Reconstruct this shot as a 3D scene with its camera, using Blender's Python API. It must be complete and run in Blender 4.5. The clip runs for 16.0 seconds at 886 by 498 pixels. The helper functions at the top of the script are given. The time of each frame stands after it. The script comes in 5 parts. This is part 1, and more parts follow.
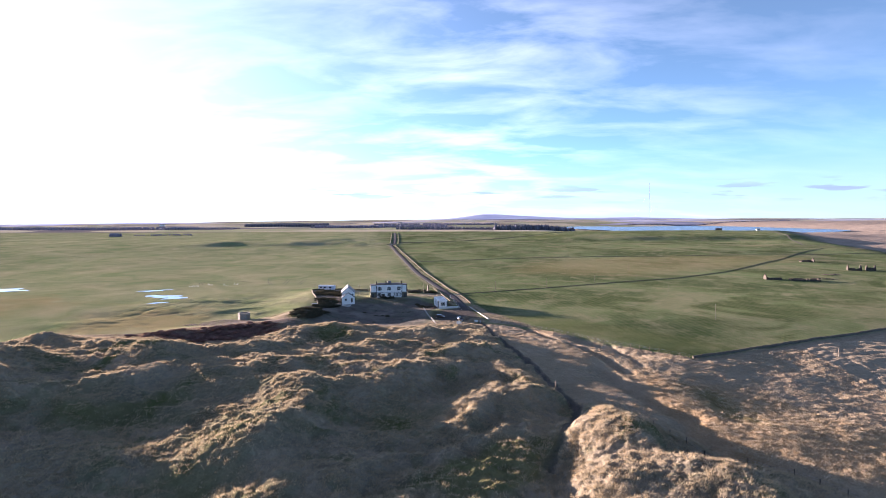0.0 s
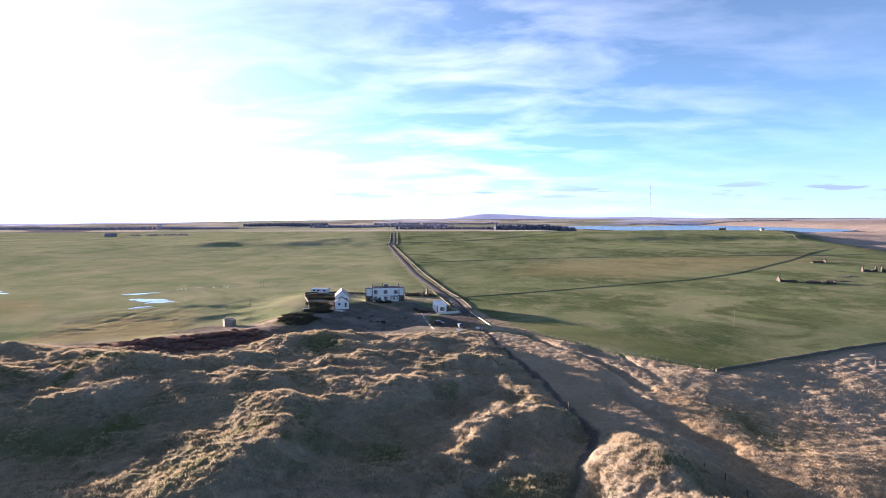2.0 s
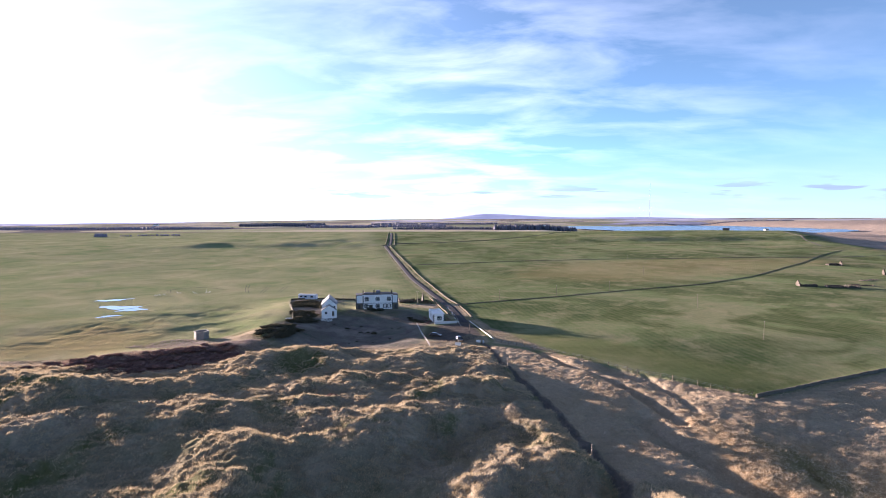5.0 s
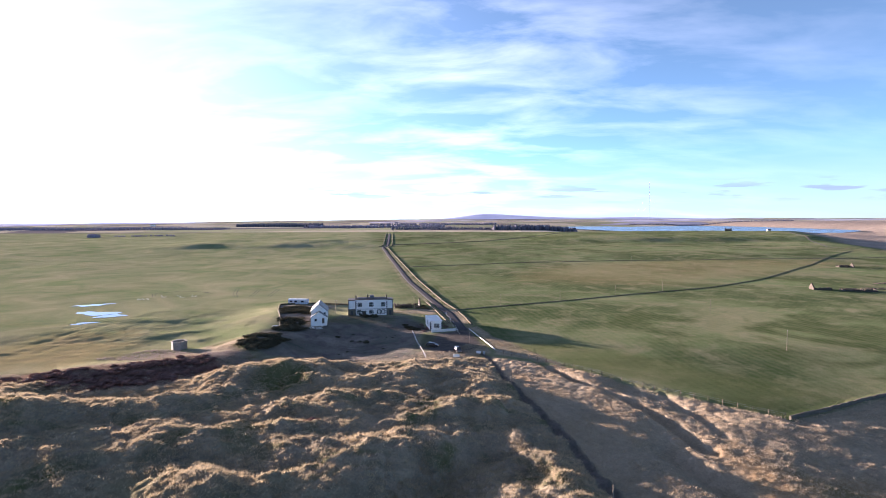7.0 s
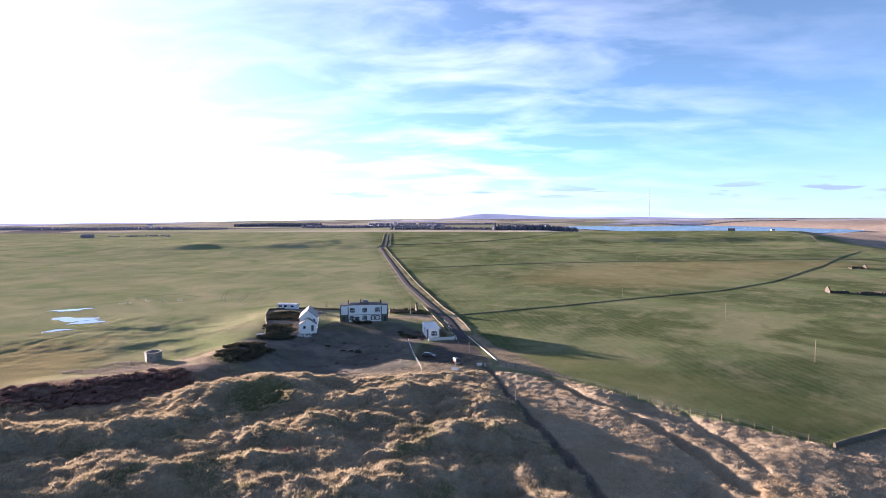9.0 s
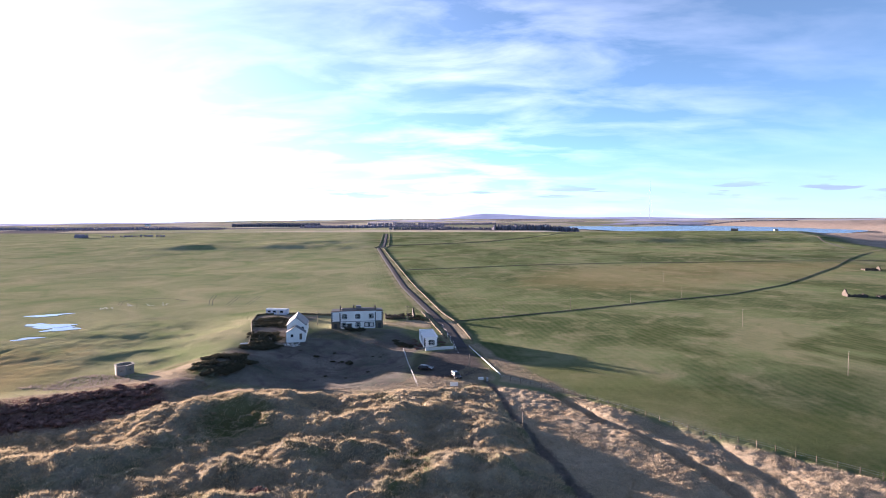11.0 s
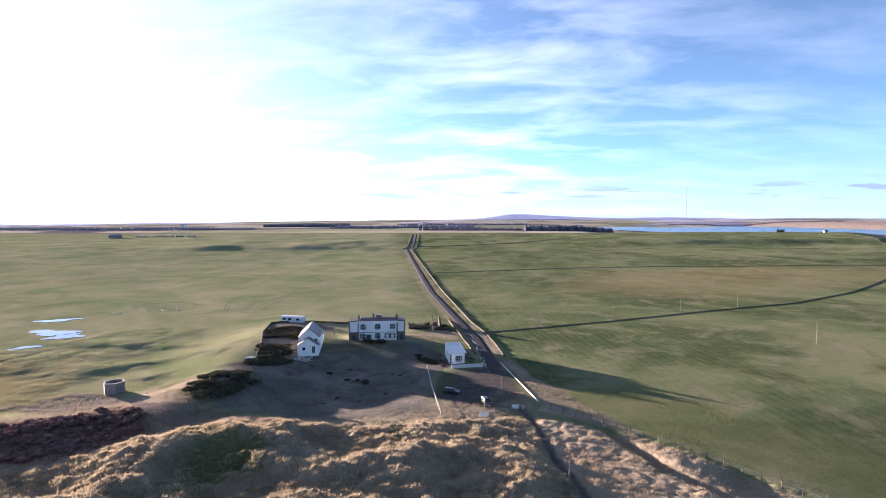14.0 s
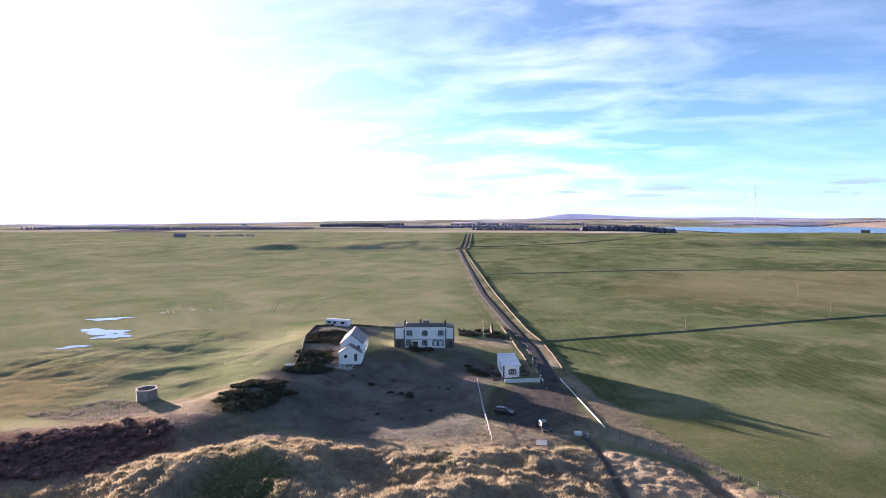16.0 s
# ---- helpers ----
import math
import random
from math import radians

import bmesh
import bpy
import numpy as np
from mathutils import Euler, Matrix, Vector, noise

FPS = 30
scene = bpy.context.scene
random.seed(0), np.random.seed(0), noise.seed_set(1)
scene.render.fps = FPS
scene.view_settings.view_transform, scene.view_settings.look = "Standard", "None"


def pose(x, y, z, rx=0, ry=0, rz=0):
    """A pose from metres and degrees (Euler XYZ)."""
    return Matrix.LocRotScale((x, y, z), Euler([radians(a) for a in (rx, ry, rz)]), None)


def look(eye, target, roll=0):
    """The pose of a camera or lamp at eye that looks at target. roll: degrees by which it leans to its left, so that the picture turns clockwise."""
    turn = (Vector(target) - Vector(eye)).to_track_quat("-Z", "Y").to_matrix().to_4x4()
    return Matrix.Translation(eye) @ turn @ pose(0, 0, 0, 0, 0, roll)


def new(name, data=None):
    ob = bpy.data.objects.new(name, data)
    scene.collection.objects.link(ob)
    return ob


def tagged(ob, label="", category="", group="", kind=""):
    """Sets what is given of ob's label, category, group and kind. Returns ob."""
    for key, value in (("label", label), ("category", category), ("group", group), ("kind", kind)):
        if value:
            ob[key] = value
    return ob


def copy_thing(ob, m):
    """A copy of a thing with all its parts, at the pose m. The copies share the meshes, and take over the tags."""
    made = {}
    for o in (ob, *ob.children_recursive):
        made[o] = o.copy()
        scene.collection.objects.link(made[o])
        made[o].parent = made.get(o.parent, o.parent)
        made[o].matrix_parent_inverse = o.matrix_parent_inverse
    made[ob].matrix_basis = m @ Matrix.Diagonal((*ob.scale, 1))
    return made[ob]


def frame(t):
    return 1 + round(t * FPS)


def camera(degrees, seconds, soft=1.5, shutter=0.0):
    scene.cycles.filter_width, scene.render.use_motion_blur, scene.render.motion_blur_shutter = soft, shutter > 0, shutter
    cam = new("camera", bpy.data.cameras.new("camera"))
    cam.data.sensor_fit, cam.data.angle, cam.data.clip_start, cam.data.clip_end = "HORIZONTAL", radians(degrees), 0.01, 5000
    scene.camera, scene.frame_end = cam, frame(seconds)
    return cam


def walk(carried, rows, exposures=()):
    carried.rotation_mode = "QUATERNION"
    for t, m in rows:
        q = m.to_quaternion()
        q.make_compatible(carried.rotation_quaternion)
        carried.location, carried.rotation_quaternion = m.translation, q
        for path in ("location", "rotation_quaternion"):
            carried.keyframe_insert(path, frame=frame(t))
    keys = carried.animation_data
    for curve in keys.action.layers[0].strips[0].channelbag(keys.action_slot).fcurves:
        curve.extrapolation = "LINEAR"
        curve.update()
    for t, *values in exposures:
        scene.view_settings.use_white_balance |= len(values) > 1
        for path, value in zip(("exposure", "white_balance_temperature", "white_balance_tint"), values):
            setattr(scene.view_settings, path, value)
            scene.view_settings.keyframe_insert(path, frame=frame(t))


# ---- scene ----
cam = camera(78.7, 16.0, soft=0.9)
PATH = [  # seconds, eye, a point ahead, roll
    (0, (0.056, -282.03, 42.25), (-0.008, -280.035, 42.135), -0.2),
    (1.5, (0.0, -270.65, 42.2), (-0.065, -268.655, 42.084), -0.2),
    (3.5, (-0.08, -255.654, 42.25), (-0.143, -253.659, 42.133), -0.2),
    (7, (0.09, -230.356, 42.52), (0.034, -228.36, 42.404), -0.2),
    (9, (0.33, -215.787, 42.54), (0.275, -213.791, 42.423), -0.2),
    (11.5, (0.42, -198.3, 42.54), (0.367, -196.304, 42.423), -0.2),
    (12.5, (0.35, -191.5, 42.57), (0.298, -189.504, 42.453), -0.2),
    (13, (0.32, -188.05, 42.58), (0.264, -186.054, 42.464), -0.2),
    (13.5, (0.28, -184.55, 42.55), (0.188, -182.556, 42.434), -0.2),
    (14, (0.26, -180.95, 42.45), (0.095, -178.96, 42.335), -0.2),
    (14.5, (0.19, -177.35, 42.34), (-0.043, -175.367, 42.225), -0.2),
    (15, (0.03, -173.7, 42.24), (-0.265, -171.725, 42.125), -0.2),
    (15.5, (-0.27, -170.15, 42.14), (-0.61, -168.182, 42.025), -0.2),
    (16, (-0.7, -166.6, 42.03), (-1.061, -164.636, 41.915), -0.2),
]
walk(cam, [(t, look(eye, ahead, roll)) for t, eye, ahead, roll in PATH],
     [(0, 3.07, 6430, 30), (16, 3.07, 6430, 30)])

# ---- light ----
SUN_AZ, SUN_EL = 56.0, 5.2  # degrees left of +y, degrees above the horizon
SUN_DIR = Vector((-math.sin(radians(SUN_AZ)) * math.cos(radians(SUN_EL)),
                  math.cos(radians(SUN_AZ)) * math.cos(radians(SUN_EL)), math.sin(radians(SUN_EL))))
sun = new("sun", bpy.data.lights.new("sun", "SUN"))
sun.data.energy, sun.data.angle, sun.data.color = 3.7, radians(0.6), (1.0, 0.865, 0.71)
sun.matrix_world = look(SUN_DIR * 100, (0, 0, 0))


def make_world():
    world = bpy.data.worlds.new("sky")
    world.use_nodes = True
    scene.world = world
    nt = world.node_tree
    nt.nodes.clear()
    N, L = nt.nodes.new, nt.links.new

    def math_node(op, a, b=None, clamp=False):
        n = N("ShaderNodeMath")
        n.operation, n.use_clamp = op, clamp
        for k, v in enumerate((a, b)):
            if v is None:
                continue
            if isinstance(v, (int, float)):
                n.inputs[k].default_value = v
            else:
                L(v, n.inputs[k])
        return n.outputs[0]

    sky = N("ShaderNodeTexSky")
    sky.sky_type, sky.sun_disc = "NISHITA", False
    sky.sun_elevation, sky.sun_rotation = radians(SUN_EL), radians(-SUN_AZ)
    sky.altitude = 2500
    sky.air_density, sky.dust_density, sky.ozone_density = 0.55, 0.0, 2.0
    coord = N("ShaderNodeTexCoord")
    sep = N("ShaderNodeSeparateXYZ")
    L(coord.outputs["Generated"], sep.inputs[0])
    # thin cirrus on a flat layer
    h = math_node("ADD", math_node("MAXIMUM", sep.outputs[2], 0.0), 0.20)
    comb = N("ShaderNodeCombineXYZ")
    L(math_node("DIVIDE", sep.outputs[0], h), comb.inputs[0])
    L(math_node("DIVIDE", sep.outputs[1], h), comb.inputs[1])
    turn = N("ShaderNodeMapping")
    turn.inputs["Rotation"].default_value = (0, 0, radians(38))
    turn.inputs["Scale"].default_value = (1.5, 3.0, 1.0)
    turn.inputs["Location"].default_value = (1.7, 0.2, 0.0)
    L(comb.outputs[0], turn.inputs[0])
    wisps = N("ShaderNodeTexNoise")
    wisps.inputs["Scale"].default_value, wisps.inputs["Detail"].default_value = 1.2, 6.0
    wisps.inputs["Roughness"].default_value, wisps.inputs["Distortion"].default_value = 0.55, 0.3
    L(turn.outputs[0], wisps.inputs["Vector"])
    broad = N("ShaderNodeTexNoise")
    broad.inputs["Scale"].default_value, broad.inputs["Detail"].default_value = 0.45, 3.0
    L(comb.outputs[0], broad.inputs["Vector"])
    ramp = N("ShaderNodeMapRange")
    ramp.inputs[1].default_value, ramp.inputs[2].default_value = 0.42, 0.82
    L(wisps.outputs[0], ramp.inputs[0])
    ramp2 = N("ShaderNodeMapRange")
    ramp2.inputs[1].default_value, ramp2.inputs[2].default_value = 0.30, 0.62
    L(broad.outputs[0], ramp2.inputs[0])
    cover = math_node("MULTIPLY", ramp.outputs[0], ramp2.outputs[0], True)
    # the thickest of it stands high over the road
    mid = N("ShaderNodeVectorMath")
    mid.operation = "DOT_PRODUCT"
    L(coord.outputs["Generated"], mid.inputs[0])
    mid.inputs[1].default_value = Vector((-0.09, 0.95, 0.31)).normalized()
    bank = math_node("POWER", math_node("MAXIMUM", mid.outputs["Value"], 0.0), 12.0)
    cover = math_node("MULTIPLY", cover, math_node("ADD", math_node("MULTIPLY", bank, 1.6), 0.35))
    # light scattered forwards by thin ice cloud round the sun
    dot = N("ShaderNodeVectorMath")
    dot.operation = "DOT_PRODUCT"
    L(coord.outputs["Generated"], dot.inputs[0])
    dot.inputs[1].default_value = SUN_DIR
    near = math_node("MAXIMUM", dot.outputs["Value"], 0.0)
    halo = math_node("MULTIPLY", math_node("POWER", near, 5.0), HALO)
    veil = math_node("ADD", math_node("MULTIPLY", cover, CIRRUS), VEIL)
    add = N("ShaderNodeMixRGB")
    add.blend_type = "ADD"
    add.inputs[0].default_value = 1.0
    white = N("ShaderNodeMixRGB")
    white.blend_type = "MULTIPLY"
    white.inputs[0].default_value = 1.0
    white.inputs[1].default_value = (0.94, 0.98, 1.06, 1)
    L(veil, white.inputs[2])
    glow = N("ShaderNodeMixRGB")
    glow.blend_type = "MULTIPLY"
    glow.inputs[0].default_value = 1.0
    glow.inputs[1].default_value = (0.93, 0.96, 1.28, 1)
    L(halo, glow.inputs[2])
    both = N("ShaderNodeMixRGB")
    both.blend_type = "ADD"
    both.inputs[0].default_value = 1.0
    L(white.outputs[0], both.inputs[1])
    L(glow.outputs[0], both.inputs[2])
    # pale lilac air low down
    near_ground = math_node("MULTIPLY", math_node("SUBTRACT", 1.0, math_node("DIVIDE", math_node("MAXIMUM", sep.outputs[2], 0.0), 0.11), True), 0.7)
    air = N("ShaderNodeMixRGB")
    air.inputs[2].default_value = (1.15, 1.35, 1.9, 1)
    L(near_ground, air.inputs[0])
    clear = N("ShaderNodeMixRGB")
    clear.blend_type = "MULTIPLY"
    clear.inputs[0].default_value = 1.0
    clear.inputs[2].default_value = (0.80, 0.97, 0.82, 1)
    L(sky.outputs[0], clear.inputs[1])
    L(clear.outputs[0], air.inputs[1])
    L(air.outputs[0], add.inputs[1])
    L(both.outputs[0], add.inputs[2])
    # small flat grey clouds low over the land
    low = N("ShaderNodeCombineXYZ")
    L(math_node("DIVIDE", sep.outputs[0], math_node("MAXIMUM", sep.outputs[1], 0.05)), low.inputs[0])
    L(math_node("MULTIPLY", sep.outputs[2], 9.0), low.inputs[1])
    bars = N("ShaderNodeTexNoise")
    bars.inputs["Scale"].default_value, bars.inputs["Detail"].default_value = 7.0, 4.0
    L(low.outputs[0], bars.inputs["Vector"])
    cut = N("ShaderNodeMapRange")
    cut.inputs[1].default_value, cut.inputs[2].default_value = 0.54, 0.60
    L(bars.outputs[0], cut.inputs[0])
    belt = math_node("SUBTRACT", 1.0, math_node("MULTIPLY", math_node("ABSOLUTE", math_node("SUBTRACT", sep.outputs[2], 0.043)), 45.0), True)
    dim = math_node("MULTIPLY", math_node("MULTIPLY", cut.outputs[0], belt), 0.6)
    shade = N("ShaderNodeMixRGB")
    shade.inputs[2].default_value = (0.85, 1.0, 1.35, 1)
    L(dim, shade.inputs[0])
    L(add.outputs[0], shade.inputs[1])
    bg = N("ShaderNodeBackground")
    bg.inputs[1].default_value = SKY
    L(shade.outputs[0], bg.inputs[0])
    out = N("ShaderNodeOutputWorld")
    L(bg.outputs[0], out.inputs[0])


SKY, HALO, CIRRUS, VEIL = 0.054, 2.3, 1.6, 0.18
make_world()

# ---- materials ----
def node_kit(name):
    m = bpy.data.materials.new(name)
    m.use_nodes = True
    nt = m.node_tree
    bsdf = nt.nodes["Principled BSDF"]
    return m, nt, bsdf


def noise_node(nt, vec, scale, detail=4.0, rough=0.55, distort=0.0):
    n = nt.nodes.new("ShaderNodeTexNoise")
    n.inputs["Scale"].default_value, n.inputs["Detail"].default_value = scale, detail
    n.inputs["Roughness"].default_value, n.inputs["Distortion"].default_value = rough, distort
    if vec is not None:
        nt.links.new(vec, n.inputs["Vector"])
    return n.outputs[0]


def spread(nt, value, lo, hi):
    n = nt.nodes.new("ShaderNodeMapRange")
    n.inputs[1].default_value, n.inputs[2].default_value = lo, hi
    nt.links.new(value, n.inputs[0])
    return n.outputs[0]


def mix(nt, fac, a, b, kind="MIX"):
    n = nt.nodes.new("ShaderNodeMixRGB")
    n.blend_type = kind
    for k, v in ((0, fac), (1, a), (2, b)):
        if isinstance(v, (int, float)):
            n.inputs[k].default_value = v
        elif isinstance(v, tuple):
            n.inputs[k].default_value = (*v, 1)
        else:
            nt.links.new(v, n.inputs[k])
    return n.outputs[0]


def position(nt):
    return nt.nodes.new("ShaderNodeNewGeometry").outputs["Position"]


def surface(name, light, dark, scale=2.0, rough=0.8, bump=0.3, metal=0.0, vary=0.12, stain=None, spec=0.3):
    """A weathered surface: grain, larger blotches, a little relief and a shade of its own for each object."""
    m, nt, bsdf = node_kit(name)
    p = position(nt)
    big = spread(nt, noise_node(nt, p, scale * 0.35, 5.0, 0.6), 0.35, 0.68)
    fine = noise_node(nt, p, scale * 6.0, 6.0, 0.65)
    col = mix(nt, big, dark, light)
    col = mix(nt, 0.55, col, mix(nt, spread(nt, fine, 0.3, 0.7), dark, light))
    if stain:
        col = mix(nt, spread(nt, noise_node(nt, p, scale * 0.9, 7.0, 0.7, 0.6), 0.56, 0.75), col, stain)
    info = nt.nodes.new("ShaderNodeObjectInfo")
    hsv = nt.nodes.new("ShaderNodeHueSaturation")
    shade = nt.nodes.new("ShaderNodeMapRange")
    shade.inputs[3].default_value, shade.inputs[4].default_value = 1 - vary, 1 + vary
    nt.links.new(info.outputs["Random"], shade.inputs[0])
    nt.links.new(shade.outputs[0], hsv.inputs["Value"])
    nt.links.new(col, hsv.inputs["Color"])
    nt.links.new(hsv.outputs[0], bsdf.inputs["Base Color"])
    bsdf.inputs["Roughness"].default_value, bsdf.inputs["Metallic"].default_value = rough, metal
    bsdf.inputs["Specular IOR Level"].default_value = spec
    if bump:
        b = nt.nodes.new("ShaderNodeBump")
        b.inputs["Strength"].default_value, b.inputs["Distance"].default_value = bump, 0.03
        nt.links.new(fine, b.inputs["Height"])
        nt.links.new(b.outputs[0], bsdf.inputs["Normal"])
    return m


def plant(name, light, dark, scale=0.2, rough=0.75, through_light=0.25):
    """Leaves and blades: a shade for each, light passing through."""
    m, nt, bsdf = node_kit(name)
    p = position(nt)
    isl = nt.nodes.new("ShaderNodeNewGeometry").outputs["Random Per Island"]
    col = mix(nt, isl, dark, light)
    col = mix(nt, spread(nt, noise_node(nt, p, scale, 4.0), 0.35, 0.65), col, mix(nt, 0.5, col, dark))
    nt.links.new(col, bsdf.inputs["Base Color"])
    bsdf.inputs["Roughness"].default_value = rough
    bsdf.inputs["Specular IOR Level"].default_value = 0.02
    if through_light:
        t = nt.nodes.new("ShaderNodeBsdfTranslucent")
        nt.links.new(col, t.inputs[0])
        mx = nt.nodes.new("ShaderNodeMixShader")
        mx.inputs[0].default_value = through_light
        nt.links.new(bsdf.outputs[0], mx.inputs[1])
        nt.links.new(t.outputs[0], mx.inputs[2])
        nt.links.new(mx.outputs[0], nt.nodes["Material Output"].inputs[0])
    return m


def ground_material():
    m, nt, bsdf = node_kit("ground_cover")
    p = position(nt)

    def zone(name):
        a = nt.nodes.new("ShaderNodeAttribute")
        a.attribute_name = name
        return a.outputs["Fac"]

    n_big = noise_node(nt, p, 0.012, 5.0, 0.6, 0.4)
    n_mid = noise_node(nt, p, 0.07, 6.0, 0.62, 0.5)
    n_clump = noise_node(nt, p, 0.55, 6.0, 0.65)
    n_fine = noise_node(nt, p, 2.6, 6.0, 0.7)
    # pasture
    turf = mix(nt, spread(nt, n_big, 0.40, 0.58), GREEN_D, GREEN_L)
    turf = mix(nt, spread(nt, n_mid, 0.50, 0.74), turf, GREEN_T)
    turf = mix(nt, mix(nt, spread(nt, noise_node(nt, p, 0.0135, 5.0, 0.62, 0.6), 0.48, 0.62), (0, 0, 0), (0.55, 0.55, 0.55)), turf, GREEN_T)
    turf = mix(nt, spread(nt, noise_node(nt, p, 0.021, 4.0, 0.6, 0.8), 0.53, 0.64), turf, (0.055, 0.085, 0.03))
    turf = mix(nt, 0.18, turf, mix(nt, spread(nt, noise_node(nt, p, 0.3, 8.0, 0.7), 0.36, 0.62), GREEN_D, GREEN_T))
    # wheel and plough lines along the road's direction
    lines = nt.nodes.new("ShaderNodeTexWave")
    turn = nt.nodes.new("ShaderNodeMapping")
    turn.inputs["Rotation"].default_value = (0, 0, radians(-11))
    nt.links.new(p, turn.inputs[0])
    nt.links.new(turn.outputs[0], lines.inputs[0])
    lines.inputs["Scale"].default_value, lines.inputs["Distortion"].default_value = 0.11, 3.0
    lines.inputs["Detail"].default_value, lines.inputs["Detail Scale"].default_value = 3.0, 0.4
    turf = mix(nt, mix(nt, 0.12, (0, 0, 0), lines.outputs[0]), turf, GREEN_T)
    # distant patchwork of fields and moor, haze painted into its pale lilac tones
    cells = nt.nodes.new("ShaderNodeTexVoronoi")
    squash = nt.nodes.new("ShaderNodeMapping")
    squash.inputs["Scale"].default_value = (0.0034, 0.0062, 0.0)
    nt.links.new(p, squash.inputs[0])
    nt.links.new(squash.outputs[0], cells.inputs["Vector"])
    cells.inputs["Scale"].default_value = 1.0
    patch = nt.nodes.new("ShaderNodeValToRGB")
    nt.links.new(cells.outputs["Color"], patch.inputs[0])
    e = patch.color_ramp.elements
    e[0].position, e[0].color = 0.0, (0.22, 0.225, 0.15, 1)
    e[1].position, e[1].color = 1.0, (0.55, 0.48, 0.38, 1)
    for pos, c in ((0.3, (0.42, 0.37, 0.28, 1)), (0.42, (0.16, 0.14, 0.15, 1)), (0.55, (0.30, 0.30, 0.19, 1)), (0.7, (0.48, 0.42, 0.34, 1)), (0.8, (0.20, 0.165, 0.16, 1))):
        k = e.new(pos)
        k.color = c
    patch.color_ramp.interpolation = "CONSTANT"
    # left pasture: drier grass, also paled to stand in for haze and glare
    turf = mix(nt, zone("pale"), turf, mix(nt, spread(nt, noise_node(nt, p, 0.03, 6.0, 0.6, 0.8), 0.34, 0.66), (0.165, 0.208, 0.10), (0.33, 0.305, 0.19)))
    col = mix(nt, zone("far"), turf, patch.outputs[0])
    col = mix(nt, zone("tan"), col, mix(nt, spread(nt, n_mid, 0.3, 0.7), (0.22, 0.195, 0.095), (0.30, 0.235, 0.13)))
    col = mix(nt, zone("moor"), col, mix(nt, spread(nt, n_mid, 0.3, 0.7), (0.40, 0.32, 0.26), (0.25, 0.205, 0.17)))
    # marram
    dry = mix(nt, spread(nt, n_mid, 0.34, 0.66), DRY_D, DRY_L)
    dry = mix(nt, 0.5, dry, mix(nt, spread(nt, n_clump, 0.3, 0.7), DRY_D, DRY_L))
    dry = mix(nt, spread(nt, noise_node(nt, p, 0.05, 4.0, 0.6, 1.0), 0.53, 0.68), dry, (0.12, 0.13, 0.06))
    col = mix(nt, zone("dry"), col, dry)
    rough = mix(nt, spread(nt, n_mid, 0.3, 0.7), (0.30, 0.245, 0.175), (0.44, 0.36, 0.255))
    rough = mix(nt, 0.5, rough, mix(nt, spread(nt, n_clump, 0.3, 0.7), (0.19, 0.155, 0.115), (0.42, 0.34, 0.24)))
    rough = mix(nt, zone("rust"), rough, mix(nt, n_clump, (0.26, 0.17, 0.09), (0.42, 0.29, 0.16)))
    rough = mix(nt, spread(nt, noise_node(nt, p, 0.045, 3.0, 0.6, 0.5), 0.66, 0.78), rough, (0.18, 0.16, 0.08))
    col = mix(nt, zone("rough"), col, rough)
    # mottled lawn turf, the lilac of its shade mixed into the colours
    lawn = mix(nt, spread(nt, n_mid, 0.3, 0.7), (0.10, 0.112, 0.088), (0.245, 0.215, 0.185))
    lawn = mix(nt, spread(nt, noise_node(nt, p, 0.16, 6.0, 0.65, 0.6), 0.5, 0.66), lawn, (0.13, 0.108, 0.104))
    col = mix(nt, zone("lawn"), col, lawn)
    heath = mix(nt, spread(nt, n_clump, 0.3, 0.7), (0.12, 0.075, 0.065), (0.22, 0.13, 0.105))
    col = mix(nt, zone("heath"), col, heath)
    bare = mix(nt, spread(nt, n_clump, 0.3, 0.7), (0.06, 0.053, 0.058), (0.125, 0.108, 0.105))
    col = mix(nt, zone("bare"), col, bare)
    moss = mix(nt, spread(nt, n_mid, 0.3, 0.7), (0.075, 0.095, 0.032), (0.14, 0.145, 0.06))
    col = mix(nt, zone("moss"), col, moss)
    col = mix(nt, 0.5, col, mix(nt, spread(nt, n_fine, 0.25, 0.75), (0.35, 0.35, 0.35), (1.3, 1.3, 1.3)), "MULTIPLY")
    nt.links.new(col, bsdf.inputs["Base Color"])
    bsdf.inputs["Roughness"].default_value = 0.9
    bsdf.inputs["Specular IOR Level"].default_value = 0.0
    height = mix(nt, 0.5, n_clump, n_fine)
    b = nt.nodes.new("ShaderNodeBump")
    b.inputs["Strength"].default_value, b.inputs["Distance"].default_value = 1.0, 1.1
    nt.links.new(height, b.inputs["Height"])
    nt.links.new(b.outputs[0], bsdf.inputs["Normal"])
    return m


GREEN_D, GREEN_L, GREEN_T = (0.054, 0.088, 0.034), (0.143, 0.188, 0.084), (0.26, 0.24, 0.145)
DRY_D, DRY_L = (0.17, 0.148, 0.115), (0.42, 0.345, 0.24)
M_ground = ground_material()
M_white = surface("white_limewash", (0.82, 0.82, 0.80), (0.66, 0.65, 0.62), 1.2, 0.85, 0.25, stain=(0.55, 0.53, 0.48), vary=0.02)
M_dark = surface("black_painted_stone", (0.07, 0.068, 0.066), (0.03, 0.03, 0.032), 3.0, 0.6, 0.3)
M_slate = surface("grey_slate", (0.155, 0.155, 0.165), (0.10, 0.10, 0.11), 2.0, 0.55, 0.4, stain=(0.30, 0.28, 0.24))
